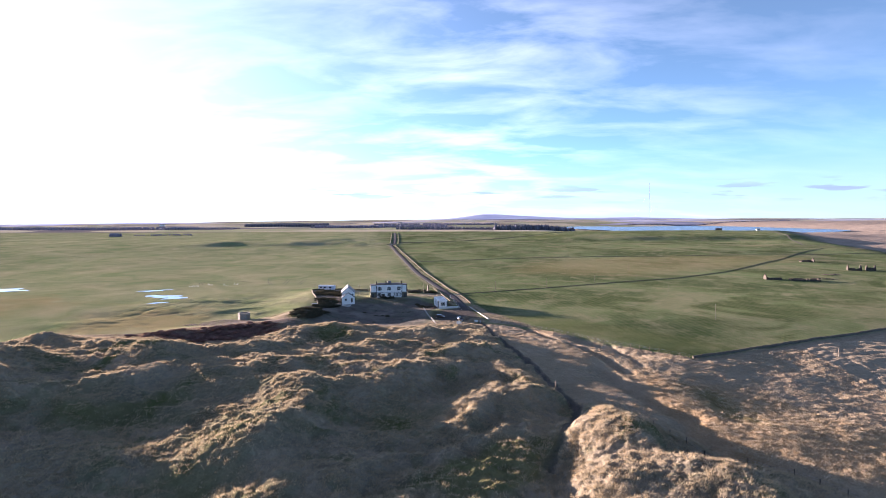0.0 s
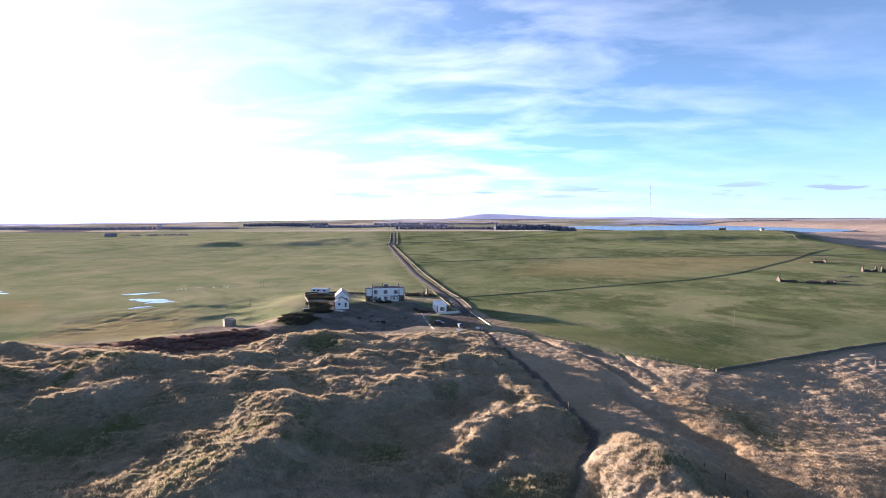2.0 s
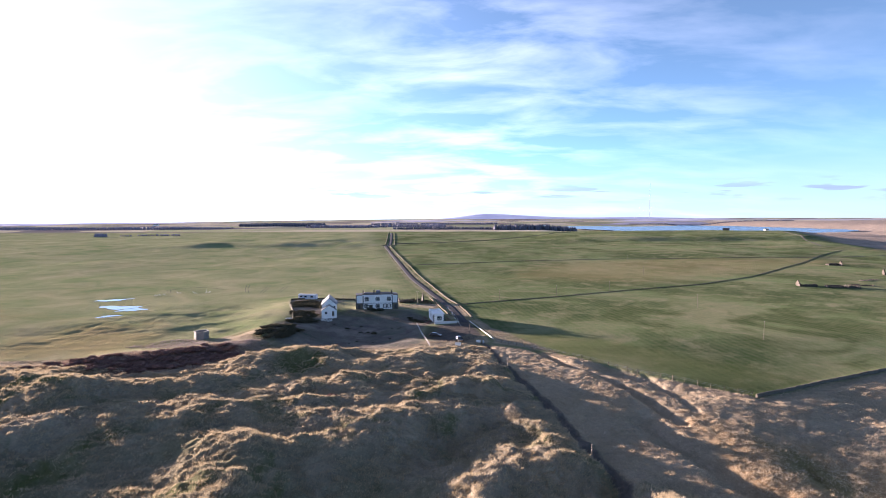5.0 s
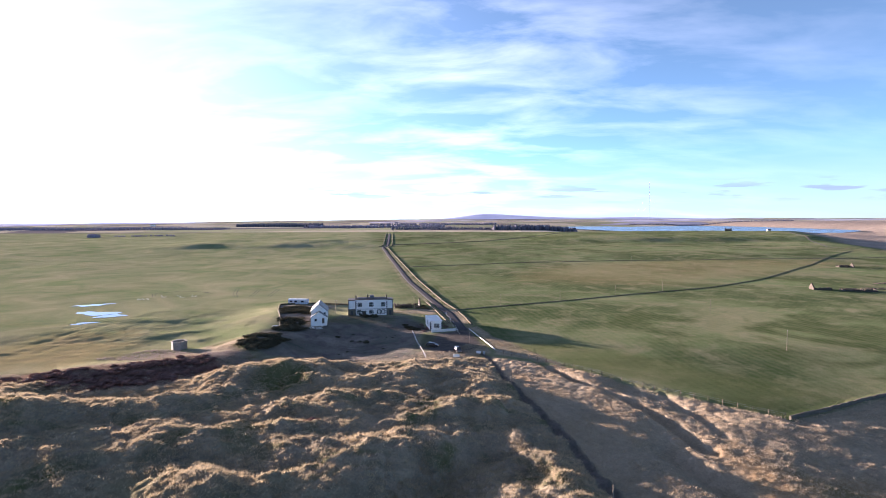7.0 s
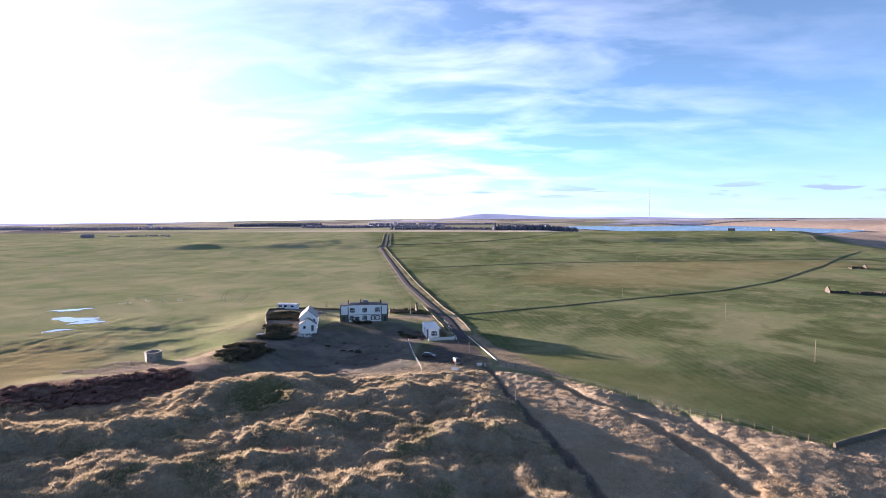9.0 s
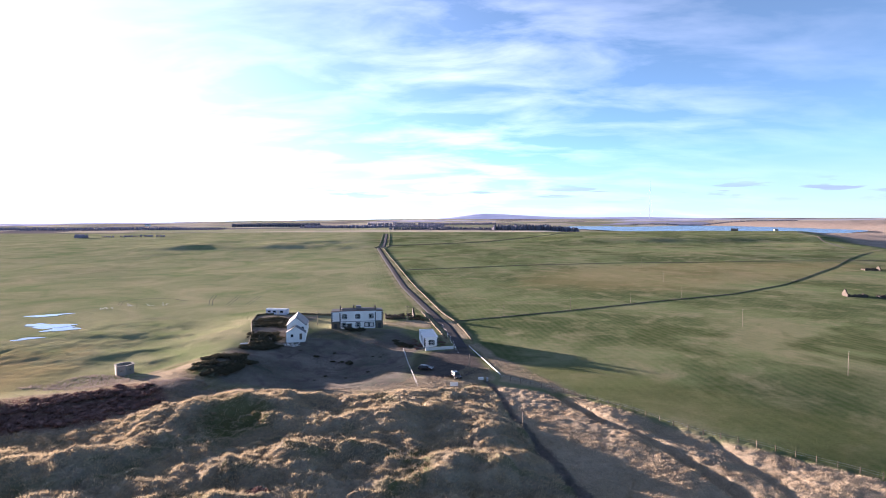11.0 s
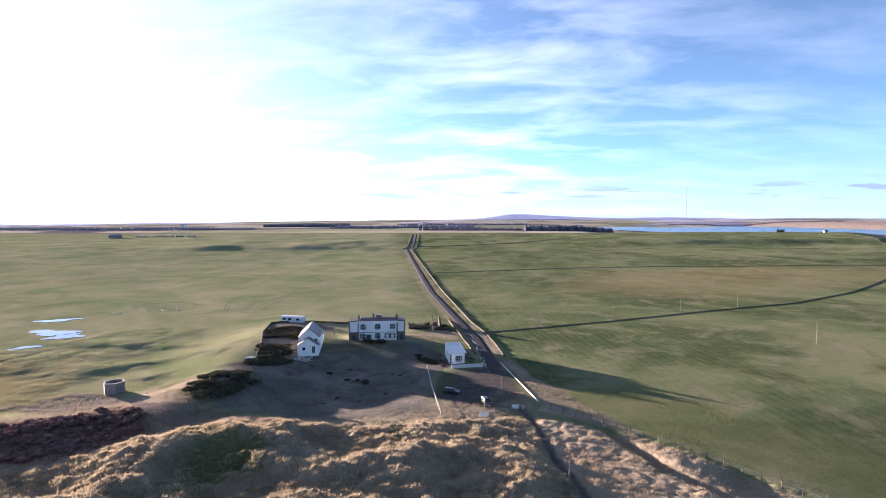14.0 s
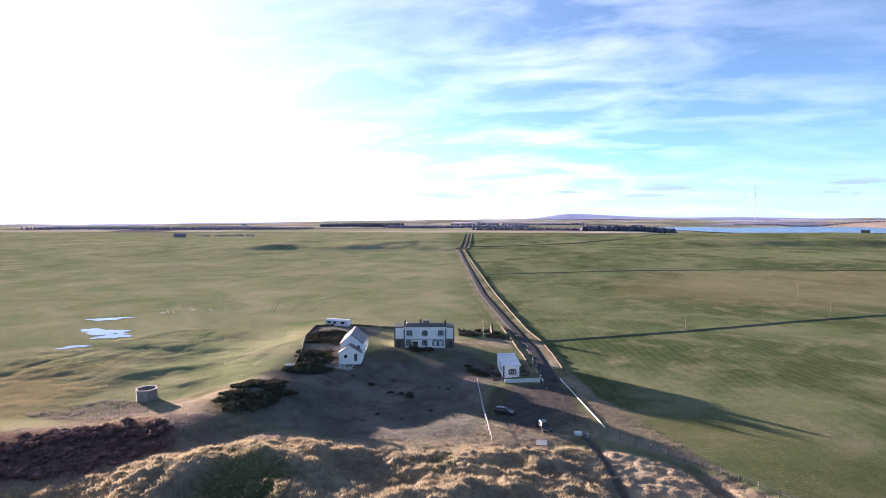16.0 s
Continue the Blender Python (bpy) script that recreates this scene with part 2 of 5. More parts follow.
M_darkslate = surface("dark_slate", (0.10, 0.09, 0.085), (0.05, 0.048, 0.05), 2.0, 0.6, 0.4, stain=(0.16, 0.12, 0.08))
M_stone = surface("weathered_stone", (0.15, 0.13, 0.10), (0.08, 0.07, 0.055), 2.0, 0.9, 0.7, stain=(0.06, 0.055, 0.04))
M_wallstone = surface("field_wall_stone", (0.17, 0.145, 0.11), (0.075, 0.065, 0.05), 2.5, 0.92, 0.8, stain=(0.22, 0.19, 0.13))
M_bank = surface("grassy_bank", (0.10, 0.08, 0.05), (0.05, 0.046, 0.026), 2.0, 0.95, 0.9, stain=(0.16, 0.13, 0.09))
M_concrete = surface("old_concrete", (0.25, 0.235, 0.21), (0.17, 0.155, 0.14), 1.5, 0.9, 0.4, stain=(0.11, 0.10, 0.085))
M_tarmac = surface("worn_tarmac", (0.075, 0.072, 0.075), (0.045, 0.044, 0.048), 1.2, 0.95, 0.4, stain=(0.10, 0.088, 0.07), spec=0.05)
M_wood = surface("silvered_wood", (0.26, 0.22, 0.17), (0.15, 0.125, 0.10), 4.0, 0.85, 0.4)
M_darkwood = surface("creosoted_wood", (0.13, 0.10, 0.075), (0.07, 0.055, 0.045), 4.0, 0.85, 0.4)
M_glass = surface("window_glass", (0.03, 0.035, 0.04), (0.015, 0.018, 0.02), 0.5, 0.06, 0.0, spec=0.6)
M_board = surface("whitewashed_board", (0.72, 0.72, 0.70), (0.60, 0.60, 0.58), 3.0, 0.6, 0.1)
M_carpaint = surface("black_car_paint", (0.02, 0.021, 0.025), (0.012, 0.013, 0.016), 0.5, 0.2, 0.0, spec=0.6)
M_tyre = surface("rubber", (0.03, 0.03, 0.03), (0.02, 0.02, 0.02), 4.0, 0.9, 0.2)
M_chrome = surface("bright_metal", (0.62, 0.63, 0.65), (0.5, 0.5, 0.52), 3.0, 0.25, 0.0, metal=1.0)
M_galv = surface("galvanised_metal", (0.5, 0.52, 0.55), (0.36, 0.38, 0.4), 3.0, 0.45, 0.1, metal=0.7)
M_caravan = surface("pale_blue_metal", (0.48, 0.52, 0.6), (0.4, 0.44, 0.52), 1.0, 0.5, 0.1)
M_plaster = surface("pale_render", (0.6, 0.58, 0.54), (0.45, 0.43, 0.4), 1.5, 0.9, 0.3)
M_clay = surface("orange_clay", (0.5, 0.18, 0.07), (0.36, 0.12, 0.05), 4.0, 0.8, 0.2)
M_gorse = plant("gorse_leaves", (0.12, 0.105, 0.07), (0.045, 0.045, 0.03), 0.4, through_light=0.15)
M_bramble = plant("bramble_twigs", (0.27, 0.155, 0.125), (0.12, 0.075, 0.07), 0.4, through_light=0.1)
M_marram = plant("marram_blades", (0.54, 0.435, 0.275), (0.27, 0.225, 0.155), 0.06, through_light=0.3)
M_verge = plant("verge_blades", (0.44, 0.36, 0.255), (0.23, 0.19, 0.14), 0.06, through_light=0.3)
M_reed = plant("rough_grass_blades", (0.56, 0.45, 0.31), (0.31, 0.25, 0.175), 0.06, through_light=0.3)
# both distant woods have lilac haze mixed into their base colours
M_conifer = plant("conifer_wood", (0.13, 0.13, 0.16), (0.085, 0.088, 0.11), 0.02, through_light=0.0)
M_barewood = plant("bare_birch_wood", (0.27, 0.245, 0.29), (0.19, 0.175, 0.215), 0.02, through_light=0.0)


def water_material(name, depth_colour, rough, ripple):
    m, nt, bsdf = node_kit(name)
    p = position(nt)
    n = noise_node(nt, p, ripple, 5.0)
    col = mix(nt, spread(nt, noise_node(nt, p, ripple * 0.1, 3.0), 0.35, 0.65), depth_colour, tuple(c * 1.6 for c in depth_colour))
    nt.links.new(col, bsdf.inputs["Base Color"])
    bsdf.inputs["Roughness"].default_value, bsdf.inputs["IOR"].default_value = rough, 1.33
    bsdf.inputs["Specular IOR Level"].default_value = 0.5 if rough < 0.1 else 0.2
    b = nt.nodes.new("ShaderNodeBump")
    b.inputs["Strength"].default_value, b.inputs["Distance"].default_value = 0.15, 0.05
    nt.links.new(n, b.inputs["Height"])
    nt.links.new(b.outputs[0], bsdf.inputs["Normal"])
    return m


M_loch = water_material("loch_water", (0.08, 0.14, 0.23), 0.25, 0.3)
M_pond = water_material("pond_water", (0.05, 0.05, 0.045), 0.03, 0.8)


# ---- mesh helpers ----
def obj(name, verts, faces, material, smooth=False):
    me = bpy.data.meshes.new(name)
    me.from_pydata(verts, [], faces)
    me.materials.append(material)
    if smooth:
        me.polygons.foreach_set("use_smooth", [True] * len(me.polygons))
    me.update()
    return new(name, me)


def fast_mesh(name, co, quads, material, smooth=True, n=4):
    """A mesh from numpy arrays of corners and of faces with n corners each."""
    me = bpy.data.meshes.new(name)
    me.vertices.add(len(co))
    me.vertices.foreach_set("co", np.ascontiguousarray(co, np.float32).ravel())
    me.loops.add(quads.size)
    me.loops.foreach_set("vertex_index", np.ascontiguousarray(quads, np.int32).ravel())
    me.polygons.add(len(quads))
    me.polygons.foreach_set("loop_start", np.arange(0, quads.size, n, dtype=np.int32))
    me.polygons.foreach_set("use_smooth", np.full(len(quads), smooth))
    me.materials.append(material)
    me.update(calc_edges=True)
    return me


def box(bm, x0, x1, y0, y1, z0, z1, bevel=0.0):
    vs = [bm.verts.new(c) for c in ((x0, y0, z0), (x1, y0, z0), (x1, y1, z0), (x0, y1, z0), (x0, y0, z1), (x1, y0, z1), (x1, y1, z1), (x0, y1, z1))]
    fs = [bm.faces.new([vs[k] for k in f]) for f in ((0, 3, 2, 1), (4, 5, 6, 7), (0, 1, 5, 4), (1, 2, 6, 5), (2, 3, 7, 6), (3, 0, 4, 7))]
    if bevel:
        es = list({e for f in fs for e in f.edges})
        bmesh.ops.bevel(bm, geom=es, offset=bevel, segments=1, affect="EDGES")


def prism(bm, outline, axis, a, b):
    """A solid between a and b along the axis, with the given outline across it."""
    def place(u, v, w):
        return {"x": (w, u, v), "y": (u, w, v), "z": (u, v, w)}[axis]
    lo = [bm.verts.new(place(u, v, a)) for u, v in outline]
    hi = [bm.verts.new(place(u, v, b)) for u, v in outline]
    bm.faces.new(lo)
    bm.faces.new(hi)
    for k in range(len(outline)):
        j = (k + 1) % len(outline)
        bm.faces.new((lo[k], lo[j], hi[j], hi[k]))
    bmesh.ops.recalc_face_normals(bm, faces=bm.faces)


def rod(bm, p, q, r0, r1=None, n=8):
    p, q = Vector(p), Vector(q)
    r1 = r0 if r1 is None else r1
    d = q - p
    m = Matrix.Translation((p + q) / 2) @ d.to_track_quat("Z", "Y").to_matrix().to_4x4()
    bmesh.ops.create_cone(bm, cap_ends=True, segments=n, radius1=r0, radius2=r1, depth=d.length, matrix=m)


def part(name, bm, material, parent, label=""):
    me = bpy.data.meshes.new(name)
    bm.to_mesh(me)
    bm.free()
    me.materials.append(material)
    ob = new(name, me)
    ob.parent = parent
    if label:
        tagged(ob, label)
    return ob


def built(fn, *a, **k):
    bm = bmesh.new()
    fn(bm, *a, **k)
    return bm


def thing(name, m, label, category, group="", kind=""):
    e = new(name)
    e.empty_display_size = 0.5
    e.matrix_world = m
    return tagged(e, label, category, group, kind)


def single(name, bm, material, m, label, category, group="", kind=""):
    me = bpy.data.meshes.new(name)
    bm.to_mesh(me)
    bm.free()
    me.materials.append(material)
    ob = new(name, me)
    ob.matrix_world = m
    return tagged(ob, label, category, group, kind)


# ---- the lie of the land ----
TABLE = np.random.default_rng(7).random((256, 256))


def lattice(x, y):
    xi, yi = np.floor(x).astype(int), np.floor(y).astype(int)
    fx, fy = x - xi, y - yi
    fx, fy = fx * fx * (3 - 2 * fx), fy * fy * (3 - 2 * fy)
    a, b, c, d = (TABLE[(xi + i) & 255, (yi + j) & 255] for i, j in ((0, 0), (1, 0), (0, 1), (1, 1)))
    return (a * (1 - fx) + b * fx) * (1 - fy) + (c * (1 - fx) + d * fx) * fy - 0.5


def fbm(x, y, size, octaves=3, gain=0.5):
    out, amp = np.zeros_like(x), 1.0
    for k in range(octaves):
        out += amp * lattice(x / size + 31.7 * k, y / size + 17.3 * k)
        size, amp = size / 2.1, amp * gain
    return out


def tussocks(x, y, cell):
    """Rounded lumps on a jittered lattice, 0 to 1."""
    u, v = x / cell, y / cell
    ui, vi = np.floor(u).astype(int), np.floor(v).astype(int)
    out = np.zeros_like(x)
    for i in (-1, 0, 1):
        for j in (-1, 0, 1):
            a, b = ui + i, vi + j
            px, py = a + TABLE[a & 255, b & 255], b + TABLE[(a + 97) & 255, (b + 41) & 255]
            tall = 0.45 + 0.55 * TABLE[(a + 13) & 255, (b + 171) & 255]
            out = np.maximum(out, tall * (1 - ((u - px) ** 2 + (v - py) ** 2) / 0.42))
    return out


def step(v, a, b):
    t = np.clip((v - a) / (b - a), 0, 1)
    return t * t * (3 - 2 * t)


def off_line(x, y, pts):
    """Distance from a broken line, and which side (left of its run is positive)."""
    best, side = np.full_like(x, 1e9), np.zeros_like(x)
    for (x0, y0), (x1, y1) in zip(pts, pts[1:]):
        dx, dy = x1 - x0, y1 - y0
        t = np.clip(((x - x0) * dx + (y - y0) * dy) / (dx * dx + dy * dy), 0, 1)
        d = np.hypot(x - x0 - t * dx, y - y0 - t * dy)
        s = np.sign(dx * (y - y0) - dy * (x - x0))
        closer = d < best
        best, side = np.where(closer, d, best), np.where(closer, s, side)
    return best, side


def inside(x, y, pts, soft):
    """1 inside a closed outline, 0 outside, with a soft edge."""
    odd = np.zeros(x.shape, bool)
    for (x0, y0), (x1, y1) in zip(pts, pts[1:] + pts[:1]):
        cross = (y0 > y) != (y1 > y)
        odd ^= cross & (x < (x1 - x0) * (y - y0) / ((y1 - y0) or 1e-9) + x0)
    d, _ = off_line(x, y, pts + pts[:1])
    return step(np.where(odd, d, -d), -soft, soft)


ROAD = [(1.5, -24), (1.2, -20), (-0.4, -10), (-3.8, 10), (-7, 22), (-13, 47), (-31.2, 122), (-62, 277), (-92, 430)]
PATH_LINE = [(8, -60), (10, -67), (13, -88), (17.5, -110), (22, -128), (24, -143), (27.5, -157), (24, -167), (19, -179), (15.4, -188)]
FIELD_EDGE = [(11, -58), (29, -72), (50, -94), (73, -111), (101, -97), (165, -68), (260, -35), (420, 10)]
DUNES = [(9, -64), (13, -88), (22, -128), (28, -158), (20, -176), (30, -300), (-400, -300), (-400, -110), (-150, -104), (-118, -92), (-80, -96),
         (-62, -82), (-50, -74), (-20, -73)]
ROUGH = [(9, -64), (29, -73), (50, -95), (73, -112), (101, -98), (165, -69), (500, 40), (500, -400), (10, -400), (20, -176), (28, -158), (22, -128), (13, -88)]
HEATH = [(-128, -98), (-120, -84), (-100, -80), (-89, -75), (-80, -68), (-72, -72), (-68, -80), (-74, -91), (-84, -95), (-98, -98)]
LAWN = [(-12, -62), (-15, -30), (-8, -24), (-22, 2), (-50, 0), (-58, -20), (-70, -34), (-72, -52), (-60, -66), (-36, -69)]
DRY_EXTRA = [[(10, -62), (-2, -56), (-12, -55), (-14, -60), (-30, -65), (-46, -70), (-58, -67), (-72, -58), (-88, -64), (-100, -76), (-120, -84), (-160, -92), (-160, -110), (-80, -100), (-50, -76), (-20, -75)],
             [(0.5, -24), (4.5, -20), (6, -14), (3.2, 4), (-1, 20), (-4, 20), (-1.6, 7), (1.8, -10)], [(4.5, -20), (7.5, -16), (12.5, -36), (20, -50), (31, -73), (12, -60), (12, -54)],
             [(-30, 8), (-10, 8), (-13, 24), (-32, 18)], [(-3, -58), (3, -47), (9, -49), (10, -60)], [(29, -159), (37, -161), (47, -177), (62, -195), (78, -225), (10, -225), (17.5, -196), (21.5, -176)]]
YARD = [(-13, -30), (-2, -27), (0, -19), (3.4, -19), (4, -26), (9, -50), (2, -57), (-6, -58), (-13, -52)]
GARDEN = [(-66, -35), (-58, -22), (-60, 0), (-58, 27), (-86, 25), (-77, -2)]


def ridge(x, y, x0, y0, x1, y1, h, lee, sunward):
    """A crest from one place to another, steep on its lee side and longer on the side that faces north-west."""
    dx, dy = x1 - x0, y1 - y0
    t = np.clip(((x - x0) * dx + (y - y0) * dy) / (dx * dx + dy * dy), 0, 1)
    u, v = x - x0 - t * dx, y - y0 - t * dy
    f = step((0.8 * v - 0.6 * u) / (np.hypot(u, v) + 0.01), -0.7, 0.7)
    w = lee + (sunward - lee) * f
    return h * np.exp(-(u * u + v * v) / (w * w))


def crest(x, y, points, h, lee, sunward):
    """A ridge (or, with h below 0, a hollow) that follows a bent line."""
    out = np.zeros_like(x)
    pick = np.maximum if h > 0 else np.minimum
    for a, b in zip(points, points[1:]):
        out = pick(out, ridge(x, y, *a, *b, h, lee, sunward))
    return out


def dune_relief(x, y):
    """Every ridge and hollow of the dunes, from the seaward end inland."""
    def c(h, lee, sunward, *points):
        return crest(x, y, points, h, lee, sunward)

    # high western ground, the first ridge unseen and added to shade the seaward hollows
    k = c(9.0, 13, 15, (-134, -140), (-118, -160), (-108, -200))
    k = k + c(4.5, 7, 13, (-140, -108), (-118, -111), (-103, -119), (-90, -126))
    k = k + c(2.2, 6, 9, (-124, -131), (-106, -130), (-96, -135))
    k = k + c(2.6, 6, 8, (-108, -163), (-98, -161), (-86, -167))
    k = k + c(1.8, 5, 7, (-86, -189), (-74, -187), (-62, -190))
    k = k + c(-2.4, 9, 9, (-97, -175), (-80, -170), (-64, -176)) + c(-3.2, 13, 13, (-100, -202), (-48, -202))
    # the long crest across the middle, and the lower ones behind it
    k = k + c(3.3, 5, 10, (-84, -152), (-80, -141), (-65, -141), (-50, -138), (-37, -136), (-26, -139), (-17, -143), (-13, -138), (-3, -134))
    k = k + c(1.6, 4, 6, (-66, -152), (-52, -150), (-40, -152), (-30, -150), (-22, -153))
    k = k + c(2.1, 4, 8, (-88, -123), (-71, -118), (-57, -125), (-46, -123), (-36, -117), (-26, -113))
    k = k + c(1.2, 3, 6, (-72, -132), (-60, -130), (-46, -131)) + c(1.3, 3, 5, (-34, -128), (-22, -122), (-12, -124))
    # the high mound with a sunlit western flank, and the shaded valley at its foot
    k = k + c(5.0, 6, 10, (-37, -159), (-33, -167), (-35, -177), (-39, -190)) + c(1.6, 3, 6, (-30, -203), (-27, -196), (-16, -197))
    k = k + c(-3.2, 8, 7, (-25, -170), (-13, -168), (-6, -155), (1, -134))
    # mossy mound above the wet flat, with a bowl behind its crest
    k = k + c(3.4, 4, 9, (-38, -84), (-49, -84), (-56, -88), (-59, -98), (-60, -107), (-62, -116))
    k = k + c(-1.2, 5, 5, (-48, -92), (-44, -99)) + c(-2.6, 8, 10, (-124, -104), (-84, -102), (-68, -104))
    k = k + c(2.0, 2.4, 8, (-41, -92), (-36, -95), (-26, -97), (-18, -96), (-13, -93))
    k = k + c(-1.2, 2.5, 2.5, (-36, -100), (-24, -101))
    k = k + c(2.0, 2.8, 7, (-12, -97), (-7, -90), (-1, -88), (5, -91), (8, -99)) + c(1.4, 2.6, 6, (-30, -109), (-24, -104), (-16, -107), (-9, -101))
    k = k + c(2.2, 3, 7, (-4, -117), (3, -110), (8, -114)) + c(1.1, 2.5, 6, (8, -114), (11, -127), (15, -137))
    # beside the path: knolls, then two gullies that part round a mossy tongue
    k = k + c(2.0, 4, 7, (2, -160), (9, -156), (15, -153)) + c(0.9, 3, 5, (15, -153), (22, -154)) + c(1.4, 3, 5, (0, -174), (4, -164))
    k = k + c(-2.0, 4.5, 4.5, (26, -158), (18, -164), (10, -169), (2, -177), (-6, -189), (-13, -197))
    k = k + c(-1.9, 5, 5, (25, -160), (23, -166), (20, -177), (17, -191), (14, -206))
    k = k + c(1.5, 3, 4, (-9, -194), (-3, -185), (6, -175), (16, -168))
    # golden mound east of the path
    k = k + c(4.6, 8, 8, (27, -174), (34, -186), (44, -203)) + c(2.0, 5, 6, (29, -161), (35, -176)) + c(3.2, 8, 7, (26, -198), (30, -214))
    # bank under the brambles
    k = k + c(1.8, 4, 10, (-104, -84), (-91, -81), (-82, -72), (-70, -72))
    return k


def mossy(x, y):
    """How far moss and short green turf take over from dry grass in the hollows, 0 to 0.9."""
    low = crest(x, y, [(-98, -172), (-60, -178), (-36, -204)], 1, 18, 18) + crest(x, y, [(-24, -168), (-8, -158)], 0.7, 8, 8)
    low = low + crest(x, y, [(-124, -104), (-68, -105)], 1, 8, 8) + crest(x, y, [(8, -186), (0, -200)], 1, 9, 9) + crest(x, y, [(-48, -92), (-44, -98)], 0.8, 6, 6)
    return np.clip(low * (0.5 + 1.5 * fbm(x, y, 12, 3)) + 1.2 * (fbm(x, y, 22, 3) - 0.2), 0, 0.9)


def land(x, y):
    x, y = np.asarray(x, float), np.asarray(y, float)
    z = np.interp(y, [-400, -60, 60, 150, 250, 450, 640, 840, 1000, 1900, 4600], [-1.2, -0.9, -0.4, 0.3, 2.2, 7, 10, 12, 11.5, 15, 25])
    # green brow before the loch, and the loch's basin
    right = step(x, 190, 330)
    z = z + right * (step(y, 560, 800) - step(y, 860, 1060)) * 1.5
    z = z - right * step(y, 880, 1080) * (1 - step(y, 1950, 2500)) * (1 - step(x, 1010, 1190)) * 10.5
    b = x - np.interp(y, [200, 300, 538, 765, 1000, 1400], [400, 440, 500, 590, 760, 900])
    z = z + (13 * step(b, 90, 420) - 5 * step(b, 0, 45)) * step(y, 230, 330) * (1 - step(y, 1900, 2600))
    z = z + step(b, 60, 200) * step(y, 230, 330) * (1 - step(y, 1200, 1600)) * 9 * fbm(x, y, 75, 3)
    # far hill and rolling distance
    far = step(y, 1500, 3800)
    z = z + far * (fbm(x, y, 900, 3) * 9)
    z = z + fbm(x, y, 170, 3) * 2.2 * step(np.hypot(x, y), 120, 420)
    z = z - 26 * step(y, 1000, 3000) * np.clip((-x - 150) / 3200, 0, 1)
    # banks in the pasture that turn away from the sun
    wave = 28 * fbm(x, y * 0.2, 120, 2)
    z = z + 4.6 * step(y + wave, 505, 565) * step(x, 90, 190) * (1 - step(x, 620, 760)) * (1 - step(y, 620, 900))
    z = z + (2.3 + 4 * fbm(x, y, 70, 3)) * step(y + wave + 30 * fbm(x, y, 50, 2), 395, 440) * (1 - step(x, -150, -95)) * step(x, -420, -330) * (1 - step(y, 480, 700))
    z = z + 0.7 * step(y + wave * 0.6, 280, 315) * step(x, 120, 200) * (1 - step(x, 330, 420)) * (1 - step(y, 330, 430))
    # left pasture: low swells near the pillbox
    left = inside(x, y, [(-165, -80), (-75, -62), (-82, 26), (-165, 20)], 16)
    z = z + left * (0.9 * fbm(x * 0.5 + y * 0.1, y * 1.0 + 0.3 * x, 24, 3) + 0.45 * fbm(x * 0.7, y * 1.2, 9, 3) + 0.12 * fbm(x, y, 3.5, 3))
    bend = 4 * fbm(x, y, 11, 2)
    for row in SWELLS:
        z = z + ridge(x + bend * 0.5, y - bend * 0.5, *row) * (0.9 + 0.5 * fbm(x, y, 7, 2))
    # rough ground right of the path lies lower
    z = z - 3.6 * step(x, -10, 160) * step(-y, 84, 150) - 1.6 * step(x, 25, 110) * step(-y, 40, 90)
    # garden and lawn
    z = z + 3.2 * np.exp(-(((x + 74) / 19) ** 2 + ((y + 6) / 36) ** 2)) + 0.9 * np.exp(-(((x + 38) / 16) ** 2 + ((y - 4) / 14) ** 2))
    z = z + 3.4 * np.exp(-(((x + 67) / 12) ** 2 + ((y + 53) / 14) ** 2))
    z = z - 3.0 * np.exp(-(((x + 36) / 20) ** 2 + ((y + 42) / 19) ** 2)) - 1.1 * np.exp(-(((x + 17) / 8) ** 2 + ((y + 15) / 9) ** 2))
    for px, py, rx, ry, _ in PONDS:
        w = step(2.6 - np.hypot((x - px) / rx, (y - py) / ry), 0, 1)
        z = z * (1 - w) + POND_Z * w
    # dunes
    d = inside(x, y, DUNES, 7) * step(y, -260, -214)
    k = np.zeros_like(z)
    wx, wy = 3.4 * fbm(x, y, 11, 3), 3.4 * fbm(x + 71, y + 13, 11, 3)
    k = k + 0.85 * dune_relief(x + wx, y + wy)
    swell = fbm(x * 0.55 - y * 0.12, y * 1.25 + x * 0.1, 17, 3, 0.5)
    k = k * step(y, -260, -214)
    lump = 0.5 - 2 * np.abs(fbm(x * 0.75 - y * 0.15, y * 1.3 + 40 + x * 0.12, 10, 3, 0.55))
    small = 0.5 - 2 * np.abs(fbm(x * 0.8 - y * 0.2, y * 1.25 + x * 0.2 + 17, 5.5, 2, 0.5))
    quiet = 1 - 0.55 * step(-y, 172, 188) * step(-x, 12, 30)
    k = k + d * quiet * (1.0 * swell + 1.0 * lump + (0.75 * small + 0.6 * fbm(x, y, 4.2, 2)) * (1 + 0.4 * step(y, -128, -108)))
    z = z + k
    r = inside(x, y, ROUGH, 4) * (1 - step(x, 160, 320))
    z = z + r * 0.8 * fbm(x, y, 14, 2)
    rows = -0.35 * x + 0.94 * y + 5 * fbm(x, y, 40, 2)
    z = z + 0.05 * np.sin(rows * 1.75) * step(x, 66, 90) * (1 - step(x, 150, 200)) * r
    tuft = np.clip(d + r, 0, 1) * step(-y, 55, 70) * step(y, -216, -210) * (1 - step(np.hypot(x + 20, y + 140), 170, 260))
    soft = r * (1 - inside(x, y, DRY_EXTRA[5], 3))
